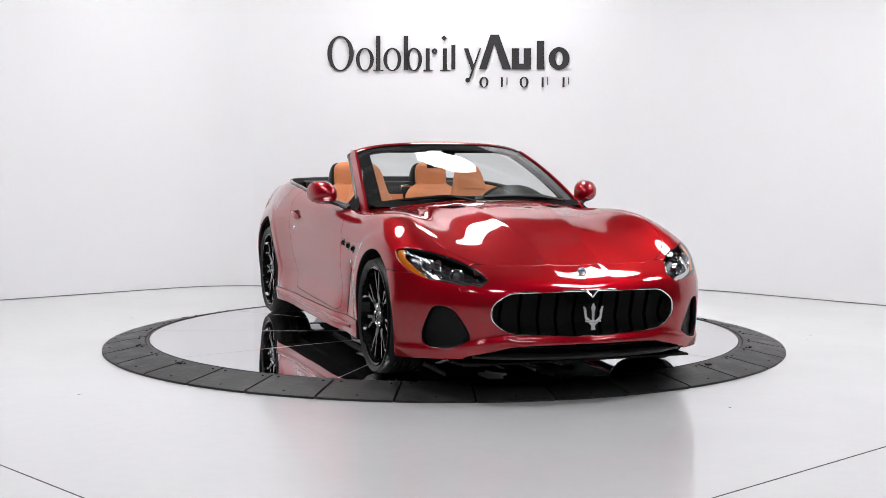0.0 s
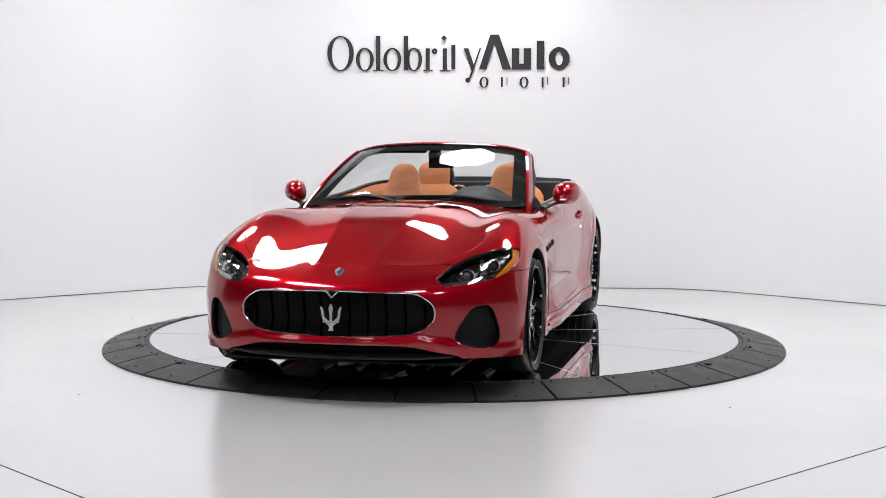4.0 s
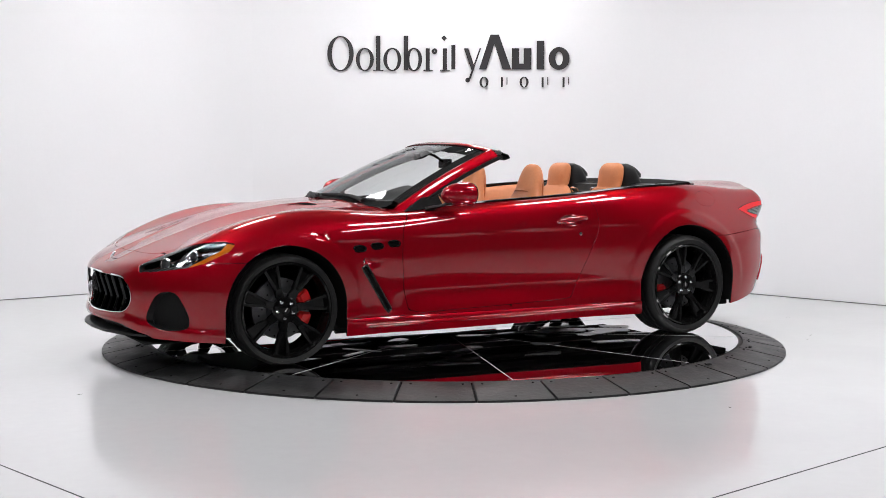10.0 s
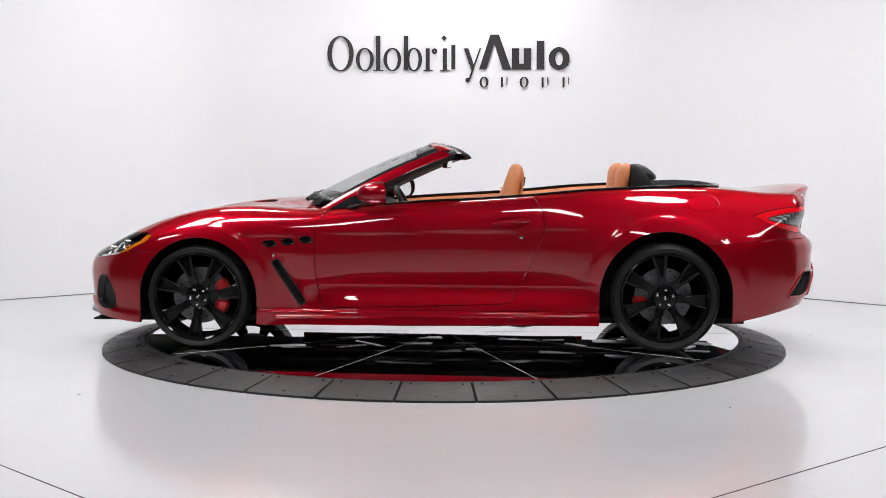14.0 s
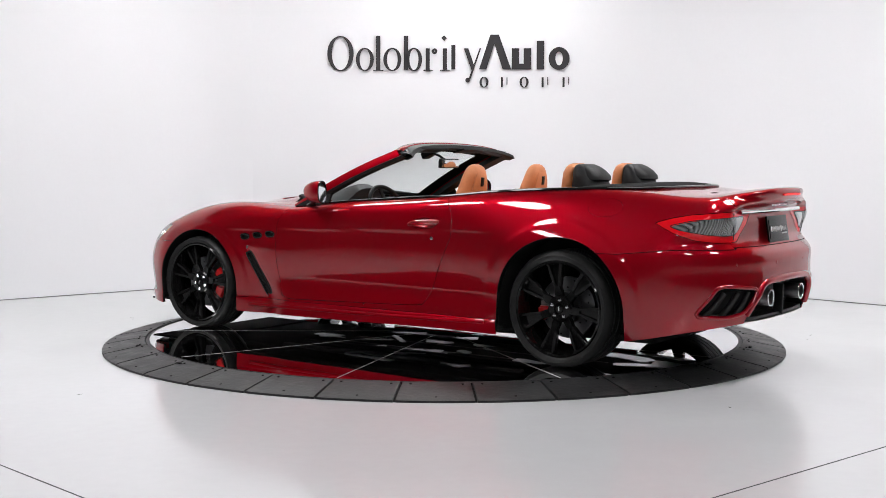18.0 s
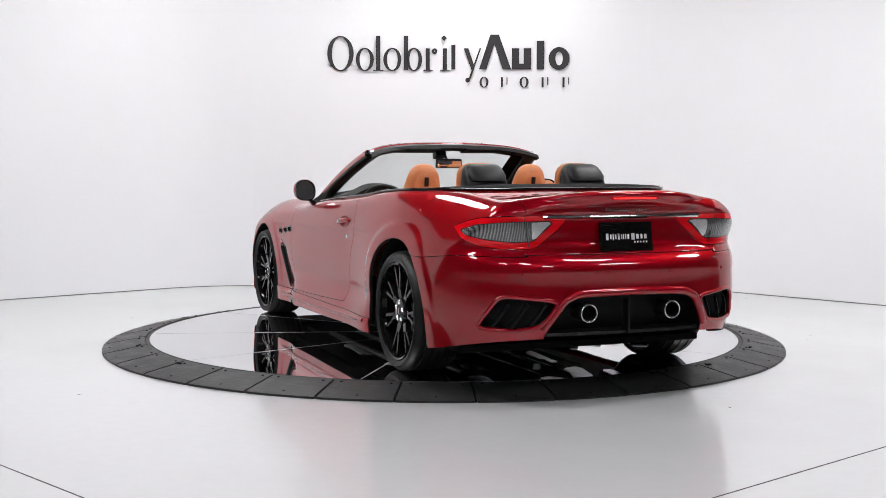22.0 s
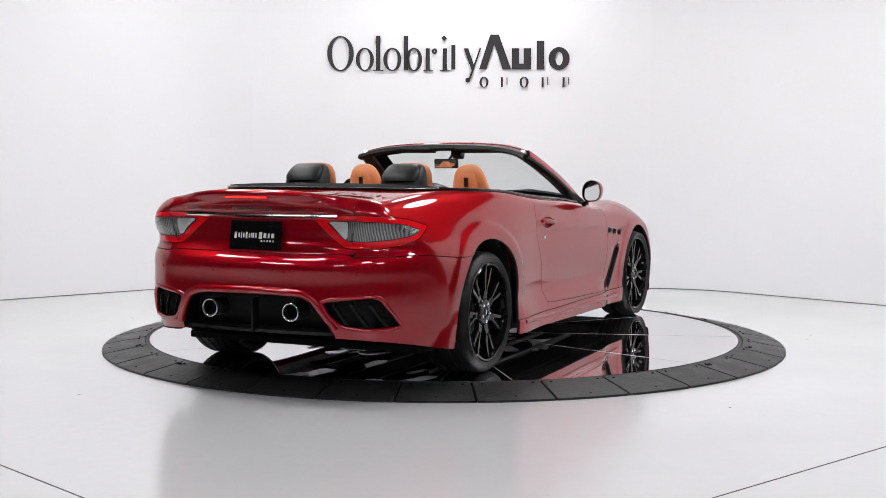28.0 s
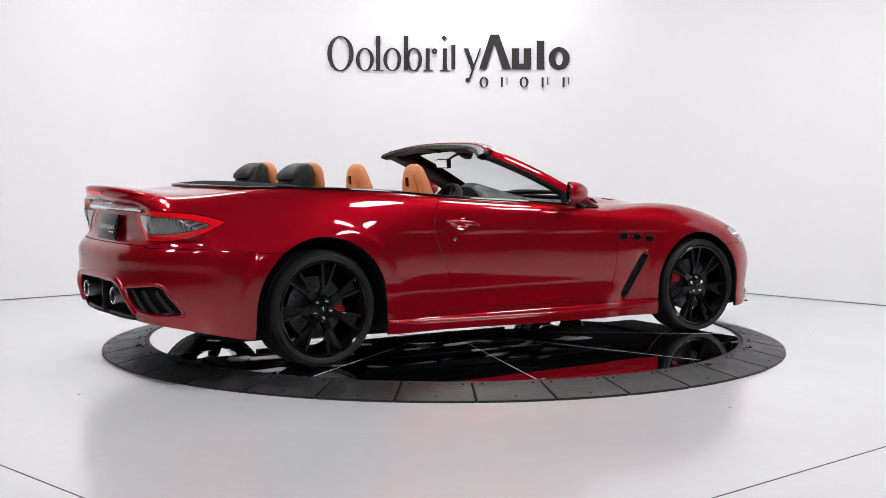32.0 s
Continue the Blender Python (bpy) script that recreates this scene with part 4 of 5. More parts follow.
for o in (-1, 1):
    emblem_piece("prong", [(o * q, z) for q, z in ((0.010, 0.432), (0.034, 0.452), (0.040, 0.480), (0.034, 0.476), (0.047, 0.506), (0.058, 0.508), (0.052, 0.480), (0.047, 0.446), (0.036, 0.432))])
emblem_piece("prong", [(-0.006, 0.436), (-0.008, 0.480), (-0.013, 0.500), (-0.003, 0.522), (0.003, 0.522), (0.013, 0.500), (0.008, 0.480), (0.006, 0.436)])
emblem_piece("crossbar", [(-0.044, 0.426), (-0.044, 0.436), (0.044, 0.436), (0.044, 0.426)])
emblem_piece("stem", [(-0.030, 0.424), (0.030, 0.424), (0.012, 0.410), (0.010, 0.402), (0.014, 0.384), (-0.014, 0.384), (-0.010, 0.402), (-0.012, 0.410)])
part("grille_peak", tube([(nose_at(0.030, 0.584, -0.002), 0.030, 0.584), (nose_at(0, 0.555, -0.004), 0, 0.555), (nose_at(0, 0.584, -0.002), -0.030, 0.584)], 0.006, 8, up=(1, 0, 0)), CHROME, car)
hb = (2.300, 0, top_at(2.300, 0) + 0.012)
part("hood_badge", spin([(0.0, 0.0), (0.024, 0.0), (0.022, 0.005), (0.0, 0.007)], 28, pose(*hb, 0, 58, 0) @ Matrix.Diagonal((1.1, 1, 1, 1))), SILVER, car, "oval silver badge")
part("badge_field", spin([(0.0, 0.0062), (0.016, 0.0058), (0.0, 0.0082)], 20, pose(*hb, 0, 58, 0) @ Matrix.Diagonal((0.6, 0.8, 1, 1))), BLUE, car)

for side in (1, -1):
    s = side
    bezel = pick(headlight_of(s))
    V, N, T = bezel
    lamp = link("headlight", V - 0.055 * N, T, LAMPBOWL, car, N, label="dark headlight with amber marker behind clear lens")
    panel("lamp_lens", (V, N, T), LENS, lamp, 0.006)
    AMB = [(-0.36, 0.80), (-0.38, 0.73), (-0.52, 0.655), (-0.60, 0.632), (-0.612, 0.648), (-0.54, 0.688), (-0.462, 0.735), (-0.435, 0.80)]
    amber = within((V - 0.012 * N, N, T), corner(AMB, s, 1))
    panel("amber_marker", amber, AMBER, lamp, 0.012)
    for py, pz, rad in ((0.655, 0.678, 0.038), (0.778, 0.722, 0.036)):
        i = int(np.argmin(np.hypot(V[:, 1] - py * s, V[:, 2] - pz)))
        c, d = Vector(V[i]) - 0.036 * Vector(N[i]), Vector((0.85, 0.45 * s, 0.15)).normalized()
        m = Matrix.Translation(c) @ d.to_track_quat("Z", "Y").to_matrix().to_4x4()
        part("projector_ring", spin([(rad, -0.02), (rad, 0.014), (rad - 0.004, 0.018), (rad - 0.008, 0.014), (rad - 0.010, 0.0), (rad - 0.010, -0.02)], 28, m, closed=True), CHROME, lamp)
        part("projector_lens", spin([(0.0, -0.01), (rad - 0.010, -0.01), (rad - 0.014, 0.004), (rad * 0.4, 0.012), (0.0, 0.014)], 28, m), PROJECTOR, lamp)
    strip_line = [(0.690, 0.735), (0.715, 0.735), (0.740, 0.690), (0.745, 0.648), (0.722, 0.648), (0.715, 0.690)]
    strip = within((V - 0.025 * N, N, T), ahead(strip_line if s > 0 else flip(strip_line)))
    panel("reflector_strip", strip, CHROME, lamp, 0.02)
    edge = within((V - 0.02 * N, N, T), lambda V: np.maximum(-headlight_of(s)(V) - 0.012, V[:, 2] - 0.70))
    panel("chrome_trim", edge, CHROME, lamp, 0.01)
    fog = FOG if s > 0 else flip(FOG)
    mesh = pick(ahead([(y, z) for y, z in fog]))
    link("front_intake", mesh[0] - 0.035 * mesh[1], mesh[2], MESHBLACK, car, mesh[1], label="black mesh intake")
    rows_ = []
    for d in (0.0, 0.045):
        rows_.append([(nose_at(y, z, d + 0.003), y, z) for y, z in fog])
    part("intake_wall", skin(rows_, closed=True), BLACK, car)
    part("parking_sensor", spin([(0.0, 0.0), (0.012, 0.0), (0.010, 0.004), (0.0, 0.005)], 16, pose(nose_at(0.63, 0.33, 0.03), 0.635 * s, 0.33, 0, 90, 0)), BLACK, car)

# lower lip
def lip_x(y):
    return float(np.interp(abs(y), [0, 0.25, 0.45, 0.6, 0.72], [2.442, 2.424, 2.366, 2.272, 2.165]))


ys = [(-0.60 + 1.20 * i / 40) for i in range(41)]
part("splitter", skin([[(lip_x(y) - b, y, z) for y in ys] for b, z in ((0.16, 0.262), (0.02, 0.258), (0.0, 0.250), (0.002, 0.238), (0.30, 0.228))], thick=0.004), BLACK, car, "black front splitter lip")
part("lower_intake", skin([[(lip_x(y) - 0.10, y, z) for y in ys] for z in (0.225, 0.34)]), MESHBLACK, car)
part("intake_blade", skin([[(lip_x(y) - b, y, z) for y in ys[3:-3]] for b, z in ((0.09, 0.300), (0.055, 0.296), (0.09, 0.288))]), BLACK, car)

# ---- flanks ----
for side in (1, -1):
    s = side
    V, N, T = pick(side_of(SIDEVENT, s))
    link("side_vent", V - 0.014 * N, T, DEEP, FENDERS[s], N)
    part("vent_liner", tube([(x, (side_at(x, z) - 0.004) * s, z) for x, z in SIDEVENT], 0.0075, 8, closed=True, up=(0, 1, 0)), BLACK, FENDERS[s])
    for v in VENTS:
        V, N, T = pick(side_of(v, s))
        link("fender_port", V - 0.014 * N, T, DEEP, FENDERS[s], N)
        c = [(x, (side_at(x, z) - 0.002) * s, z) for x, z in v]
        part("port_trim", tube(c, 0.006, 8, closed=True, up=(0, 1, 0)), GLOSSBLACK, FENDERS[s])
    V, N, T = pick(side_of(CUP, s))
    q = np.hypot((V[:, 0] + 0.468) / 0.098, (V[:, 2] - 0.866) / 0.036)
    link("handle_cup", V - (0.022 * np.clip(1 - q * q, 0, 1))[:, None] * N, T, PAINT, DOORS[s])
    hx = [(-0.350, 0.855), (-0.40, 0.866), (-0.47, 0.873), (-0.545, 0.879), (-0.585, 0.877)]
    part("door_handle", tube(curve([(x, (side_at(x, z) + 0.016 * (1 - ((x + 0.468) / 0.12) ** 2) + 0.004) * s, z) for x, z in hx], 6), [0.008] * 2 + [0.013] * 4 + [0.015] * 13 + [0.013] * 4 + [0.008] * 2, 12, flat=0.7, up=(0, 1, 0)), PAINT, DOORS[s])
    part("door_lock", spin([(0.0, 0.0), (0.012, 0.0), (0.011, 0.003), (0.0, 0.004)], 16, pose(-0.532, (side_at(-0.532, 0.775) + 0.0005) * s, 0.775, -90 * s, 0, 0)), CHROME, DOORS[s])
    # belt strip
    bx = [0.64, 0.4, 0.1, -0.3, -0.6, -0.9, -1.2, -1.45, -1.65]
    def belt(x):
        return float(np.interp(-x, [-0.75, -0.2, 0.3, 0.8, 1.3, 1.62, 1.72], [0.745, 0.80, 0.81, 0.813, 0.785, 0.69, 0.60]))
    pts = [(x, (belt(x) - 0.004) * s, top_at(x, belt(x)) + 0.002) for x in bx]
    part("belt_strip", tube(curve(pts, 4), 0.014, 8, flat=0.75), GLOSSBLACK, car)
    pts = [(x, (belt(x) + 0.012) * s, top_at(x, belt(x)) - 0.018) for x in bx[:-1]]
    part("belt_trim", tube(curve(pts, 4), 0.0035, 6), CHROME, car)
    pts = [(x, (side_at(x, z) + 0.002) * s, z) for x, z in ((1.02, 0.262), (0.6, 0.268), (0.1, 0.272), (-0.5, 0.280), (-0.95, 0.292))]
    part("sill_ridge", tube(curve(pts, 8), 0.013, 10, up=(0, 1, 0)), PAINT, car)

for side in (1, -1):
    m = pose(1.035, (side_at(1.035, 0.655) + 0.001) * side, 0.655, -90 * side, 0, 0)
    part("fender_badge", spin([(0.0, 0.0), (0.011, 0.0), (0.010, 0.003), (0.0, 0.004)], 16, m @ Matrix.Diagonal((0.6, 1.1, 1, 1))), CHROME, car, "small chrome badge")
for y in (-0.60, -0.22, 0.22, 0.60):
    part("parking_sensor", spin([(0.0, 0.0), (0.011, 0.0), (0.0095, 0.003), (0.0, 0.004)], 16, pose(tail_at(y, 0.68, 0.002), y, 0.68, 0, -90, 0)), PAINT, car)

# ---- windscreen ----
def screen(u, v, out=0.0):
    """A point of the windscreen: u across from -1 to 1, v from its foot to the header."""
    a = Vector((0.905 - 0.185 * u * u - 0.02 * u ** 4, 0.735 * u, 1.008 - 0.045 * u * u))
    b = Vector((0.085 - 0.10 * u * u - 0.02 * u ** 6, 0.605 * u, 1.372 - 0.030 * u * u - 0.03 * u ** 6))
    p = a.lerp(b, v)
    n = Vector((0.43, 0.25 * u, 0.86)).normalized()
    return p + n * (0.022 * 4 * v * (1 - v) + out)


def span(a, b, n):
    return [a + (b - a) * i / n for i in range(n + 1)]


part("windscreen", skin([[screen(u, v) for u in span(-0.985, 0.985, 28)] for v in span(0.0, 0.985, 16)]), GLASS, car, "clear curved windscreen").visible_shadow = False
part("screen_band", skin([[screen(u, v, -0.004) for u in span(-0.97, 0.97, 28)] for v in span(0.85, 0.985, 4)], thick=0.002), DEEP, car)
for side in (1, -1):
    part("screen_edge", skin([[screen(u * side, v, -0.004) for u in span(0.865, 0.985, 4)] for v in span(0.0, 0.985, 16)], thick=0.002), DEEP, car)
    rows_ = []
    for v in span(-0.06, 1.0, 24):
        c = screen(side * 0.99, v)
        rows_.append([c + Vector(o) for o in ((0.014, -0.004 * side, 0.006), (0.004, 0.010 * side, 0.010), (-0.020, 0.030 * side, -0.010), (-0.036, 0.034 * side, -0.034), (-0.045, 0.016 * side, -0.040), (-0.02, -0.004 * side, -0.012))])
    part("windscreen_pillar", skin(rows_, closed=True), PAINT, car)
    rows_ = []
    for v in span(-0.02, 1.03, 24):
        c = screen(side * 0.99, v)
        rows_.append([c + Vector(o) for o in ((-0.038, 0.044 * side, -0.036), (-0.052, 0.040 * side, -0.050), (-0.064, 0.012 * side, -0.056), (-0.050, -0.045 * side, -0.040), (-0.015, -0.030 * side, -0.016), (-0.03, 0.0, -0.02))])
    part("pillar_lining", skin(rows_, closed=True), BLACK, car, "black pillar lining and seal")
rows_ = []
for u in span(-1.0, 1.0, 36):
    c = screen(u, 1.0)
    rows_.append([c + Vector(o) for o in ((0.03, 0, -0.004), (0.01, 0, 0.006), (-0.02, 0, 0.009), (-0.045, 0, 0.004), (-0.047, 0, -0.006), (-0.02, 0, -0.012))])
part("header", skin(rows_, closed=True), PAINT, car)
rows_ = []
for u in span(-1.03, 1.03, 36):
    c = screen(u, 1.0)
    rows_.append([c + Vector(o) for o in ((0.02, 0, -0.012), (-0.06, 0, -0.002), (-0.11, 0, -0.012), (-0.125, 0, -0.035), (-0.08, 0, -0.050), (0.02, 0, -0.042))])
part("header_lining", skin(rows_, closed=True), BLACK, car, "black header lining with seal")
for side in (1, -1):
    part("roof_latch", box(0.05, 0.03, 0.032, Matrix.Translation(screen(0.985 * side, 1.0) + Vector((-0.055, 0.002 * side, -0.014))) @ pose(0, 0, 0, 0, 24, 0), 0.008, 3), ALUMINIUM, car, "grey roof latch")
    part("sun_visor", box(0.10, 0.36, 0.014, pose(-0.03, 0.28 * side, 1.322, 0, 14, 0), 0.006), DARKLEATHER, car)
mirror = part("interior_mirror", box(0.032, 0.185, 0.066, pose(-0.02, 0.004, 1.232, 0, -4, -8), 0.014, 3), BLACK, car)
part("mirror_face", box(0.002, 0.170, 0.052, pose(-0.037, 0.006, 1.231, 0, -4, -8), 0.0008), CHROME, mirror)
part("mirror_stalk", tube([(-0.005, 0, 1.245), (0.06, 0, 1.285), (0.15, 0, 1.315)], 0.009, 8), BLACK, mirror)
part("sensor_box", box(0.07, 0.08, 0.045, pose(0.16, 0, 1.295, 0, 25, 0), 0.012), BLACK, mirror)
for y0, y1 in ((0.55, -0.02), (-0.08, -0.60)):
    pts = [(screen(y0 / 0.735, 0.012, 0.012)), screen((y0 + y1) / 2 / 0.735, 0.026, 0.016), screen(y1 / 0.735, 0.018, 0.012)]
    wiper = part("wiper_blade", tube(curve(pts, 6), 0.011, 6), BLACK, car)
    part("wiper_arm", tube(curve([(0.93 - 0.1 * abs(y0), y0, 1.0), screen((y0 * 0.7 + y1 * 0.3) / 0.735, 0.008, 0.026), pts[1]], 5), 0.012, 6), BLACK, wiper)
part("cowl_band", skin([[screen(u, v, 0.003) for u in span(-0.95, 0.95, 28)] for v in span(0.0, 0.05, 3)], thick=0.004), BLACK, car, "black band with the wiper cowl")
part("cowl_grille", skin([[(x - 0.30 * (y / 0.72) ** 2 * 0.6, y, z) for y in span(-0.70, 0.70, 24)] for x, z in ((0.955, 0.965), (0.93, 0.978), (0.90, 1.0), (0.86, 0.99))]), DEEP, car)

# door mirrors
for side in (1, -1):
    s = side
    foot = part("mirror_foot", tube(curve([(0.56, 0.80 * s, 0.950), (0.50, 0.84 * s, 0.965), (0.46, 0.885 * s, 0.982), (0.44, 0.93 * s, 0.992)], 5), [0.026] * 5 + [0.018] * 6 + [0.020] * 5, 10, flat=0.55), BLACK, car, "black mirror foot")
    rows_ = []
    for i in range(15):
        a = pi * i / 14
        x = 0.345 + 0.155 * (1 - cos(a)) / 2
        k = max(0.02, math.sqrt(max(0, 1 - ((1 - cos(a)) / 2) ** 2.2)))
        rows_.append([(x, (0.930 + 0.084 * k * abs(cos(b)) ** 0.8 * (1 if cos(b) > 0 else -1)) * s, 1.046 + 0.074 * k * abs(sin(b)) ** 0.85 * (1 if sin(b) > 0 else -1) - 0.012 * (cos(b) < 0) * abs(cos(b))) for b in span(0, 2 * pi, 32)[:-1]])
    turn = 0.42 if s > 0 else 0.62
    rows_ = [[(x - turn * (y * s - 0.930), y, z) for x, y, z in row] for row in rows_]
    shell = part("door_mirror", skin(rows_, closed=True), PAINT, car)
    part("mirror_bezel", skin([[(x - turn * (p[1] * s - 0.930) * k, 0.930 * s + (p[1] - 0.930 * s) * k, 1.046 + (p[2] - 1.046) * k) for p in rows_[0]] for x, k in ((0.347, 1.0), (0.337, 0.99), (0.339, 0.90), (0.347, 0.88))], closed=True), GLOSSBLACK, shell)
    bm = bmesh.new()
    bm.faces.new([bm.verts.new((0.352 - (0.24 if s > 0 else 0.52) * (p[1] * s - 0.930) + 0.06 * (p[2] - 1.046), 0.930 * s + (p[1] - 0.930 * s) * 0.9, 1.046 + (p[2] - 1.046) * 0.9)) for p in rows_[0]])
    bmesh.ops.recalc_face_normals(bm, faces=bm.faces[:])
    part("mirror_glass", bm, CHROME, shell)
    tri = [(0.70, 0.940), (0.42, 0.962), (0.44, 1.085), (0.56, 1.02)]
    bm = bmesh.new()
    a = [bm.verts.new((x, (0.80 - 0.75 * (z - 0.94)) * s, z)) for x, z in tri]
    b = [bm.verts.new((x, (0.78 - 0.75 * (z - 0.94)) * s, z)) for x, z in tri]
    bm.faces.new(a)
    bm.faces.new(b[::-1])
    for i in range(4):
        bm.faces.new((a[i], b[i], b[(i + 1) % 4], a[(i + 1) % 4]))
    part("quarter_trim", bm, DEEP, car)

# ---- rear: lamps, vents, exhausts, plate ----
for side in (1, -1):
    V, N, T = pick(taillight_of(side))
    lamp = panel("taillight", (V + 0.001 * N, N, T), REDLENS, car, 0.02, "red tail lamp with clear inner lens")
    clearline = rounded([(-0.595, 0.894), (-0.70, 0.924), (-0.82, 0.936), (-0.938, 0.941), (-1.080, 0.942), (-1.035, 0.895), (-0.985, 0.843), (-0.90, 0.840), (-0.77, 0.850), (-0.63, 0.874)], 1, 0.12)
    panel("clear_lens", within((V + 0.004 * N, N, T), corner(clearline, side, -1)), SMOKELENS, lamp, 0.004)
    part("lamp_split", tube([(tail_at(y, z, -0.004), y * side, z) for y, z in ((0.580, 0.962), (0.562, 0.89), (0.543, 0.815))], 0.0025, 6, up=(0, 1, 0)), BLACK, lamp)
    VS, NS, TS = cutout(pick(lambda V: taillight_of(side)(V) - 0.0016), lambda V: taillight_of(side)(V) + 0.0016)
    link("lamp_seal", VS + 0.0015 * NS, TS, GLOSSBLACK, lamp, NS)
    VS, NS, TS = cutout(within((V, N, T), lambda V: corner(clearline, side, -1)(V) - 0.004), corner(clearline, side, -1))
    link("lens_rim", VS + 0.0022 * NS, TS, DEEP, lamp, NS)
    VS, NS, TS = within((V, N, T), corner([(-0.978, 0.938), (-1.070, 0.939), (-1.03, 0.897), (-0.990, 0.850), (-0.980, 0.848)], side, -1))
    panel("inner_reflector", (VS + 0.0055 * NS, NS, TS), REFLECTOR, lamp, 0.003)
    line = REARVENT if side > 0 else flip(REARVENT)
    ridge = [(tail_at(y, z, 0.004), y, z) for y, z in line]
    part("vent_surround", tube(ridge, 0.012, 10, closed=True, up=(1, 0, 0)), PAINT, car)
    V, N, T = pick(behind(line))
    link("rear_vent", V - 0.045 * N, T, DEEP, car, N)
    part("vent_wall", skin([[(tail_at(y, z, d), y, z) for y, z in line] for d in (0.004, 0.06)], closed=True), BLACK, car)
    for k in range(3):
        y0 = 0.50 + 0.085 * k
        pts = [(tail_at(y0 + o, z, 0.022), (y0 + o) * side, z) for o, z in ((-0.02, 0.525), (0.02, 0.45), (0.06, 0.38))]
        part("vent_fin", tube(curve(pts, 4), 0.016, 8, flat=0.35, up=(0, 1, 0)), BLACK, car)
    ex = pose(-2.415, 0.25 * side, 0.473, 0, -90, 0)
    part("exhaust_tip", spin([(0.047, -0.12), (0.047, 0.030), (0.045, 0.034), (0.041, 0.030), (0.040, -0.12)], 32, ex, closed=True), STEEL, car)
    part("exhaust_ring", spin([(0.0455 + 0.004 * cos(a), 0.032 + 0.004 * sin(a)) for a in span(0, 2 * pi, 10)[:-1]], 40, ex, closed=True), CHROME, car, "polished exhaust rim")
    part("exhaust_bore", spin([(0.0, -0.05), (0.041, -0.05), (0.041, -0.04), (0.0, -0.04)], 24, ex), DEEP, car)
part("diffuser", skin([[(tail_at(y, max(z, 0.345), d), y, max(z, 0.345)) for y, z in DIFFUSERLINE] for d in (0.004, 0.06, 0.13)], closed=True), BLACK, car)
arch_line = [(y, z) for y, z in DIFFUSERLINE if z > 0.352]
arch_line.sort(key=lambda q: math.atan2(q[1] - 0.30, q[0]))
part("diffuser_surround", tube([(tail_at(y * 1.02, z + 0.012, 0.006), y * 1.02, z + 0.012) for y, z in arch_line], 0.022, 12, up=(1, 0, 0)), PAINT, car)
part("diffuser_back", skin([[(tail_at(y, z, 0.12), y, z) for y in span(-0.46, 0.46, 16)] for z in span(0.33, 0.56, 6)]), MESHBLACK, car, "black diffuser with fine mesh")
part("diffuser_lip", skin([[(tail_at(y, 0.35, b), y, z) for y in span(-0.46, 0.46, 20)] for b, z in ((0.11, 0.376), (0.012, 0.370), (0.006, 0.354), (0.25, 0.346))], thick=0.004), BLACK, car)
part("diffuser_rib", box(0.06, 0.012, 0.18, pose(tail_at(0, 0.45, 0.06), 0, 0.445), 0.004), BLACK, car)
plate_ = part("rear_plate", box(0.012, 0.315, 0.160, pose(-2.384, 0, 0.856, 0, 9, 0), 0.005), GLOSSBLACK, car, "black dealer plate in a polished frame")
part("plate_face", box(0.004, 0.285, 0.115, pose(-2.391, 0, 0.859, 0, 9, 0), 0.001), GLOSSBLACK, plate_)
for k, (w, y) in enumerate(((0.02, 0.118), (0.012, 0.097), (0.008, 0.083), (0.012, 0.068), (0.014, 0.050), (0.010, 0.033), (0.006, 0.021), (0.010, 0.009), (0.014, -0.008), (0.026, -0.036), (0.022, -0.064), (0.016, -0.088), (0.022, -0.112))):
    hgt = 0.034 if k in (0, 2, 4, 9) else 0.024
    part("lettering_bar", box(0.001, w * 0.75, hgt, pose(-2.394, y, 0.860, 0, 9, 0)), WHITEPAINT, plate_)
for k in range(5):
    part("lettering_bar", box(0.001, 0.008, 0.009, pose(-2.3985, -0.045 - 0.018 * k, 0.832, 0, 9, 0)), WHITEPAINT, plate_)
part("trunk_strip", skin([[(tail_at(y, 0.96, b), y, z) for y in span(-0.47, 0.47, 28)] for b, z in ((0.0, 0.978), (-0.010, 0.977), (-0.015, 0.970), (-0.017, 0.962), (-0.012, 0.955), (0.0, 0.953))]), CHROME, car, "mirror-bright chrome trunk strip")
for k in range(13):
    high = (0.034, 0.016, 0.016, 0.020, 0.016, 0.014, 0.020, 0.016, 0.014, 0.016, 0.026, 0.018, 0.024)[k]
    part("script_bar", box(0.004, 0.007, high, pose(tail_at(0, 1.0, -0.004), 0.125 - 0.0195 * k, 0.995 + high / 2, 18, 0, 0), 0.001), CHROME, car)
    if k % 2 == 0:
        part("script_bar", box(0.003, 0.030, 0.004, pose(tail_at(0, 1.0, -0.004), 0.118 - 0.0195 * k, 0.999 + 0.008 * (k % 4 == 0), 6, 0, 0)), CHROME, car)
bar = part("brake_light", box(0.012, 0.26, 0.012, pose(tail_at(0, 1.062, 0.003), 0, 1.062), 0.003), REDLENS, car, "glowing red high brake light")
for k in range(16):
    part("light_cell", box(0.006, 0.010, 0.008, pose(tail_at(0, 1.062, -0.004), -0.12 + 0.016 * k, 1.062)), REDGLOW, bar)

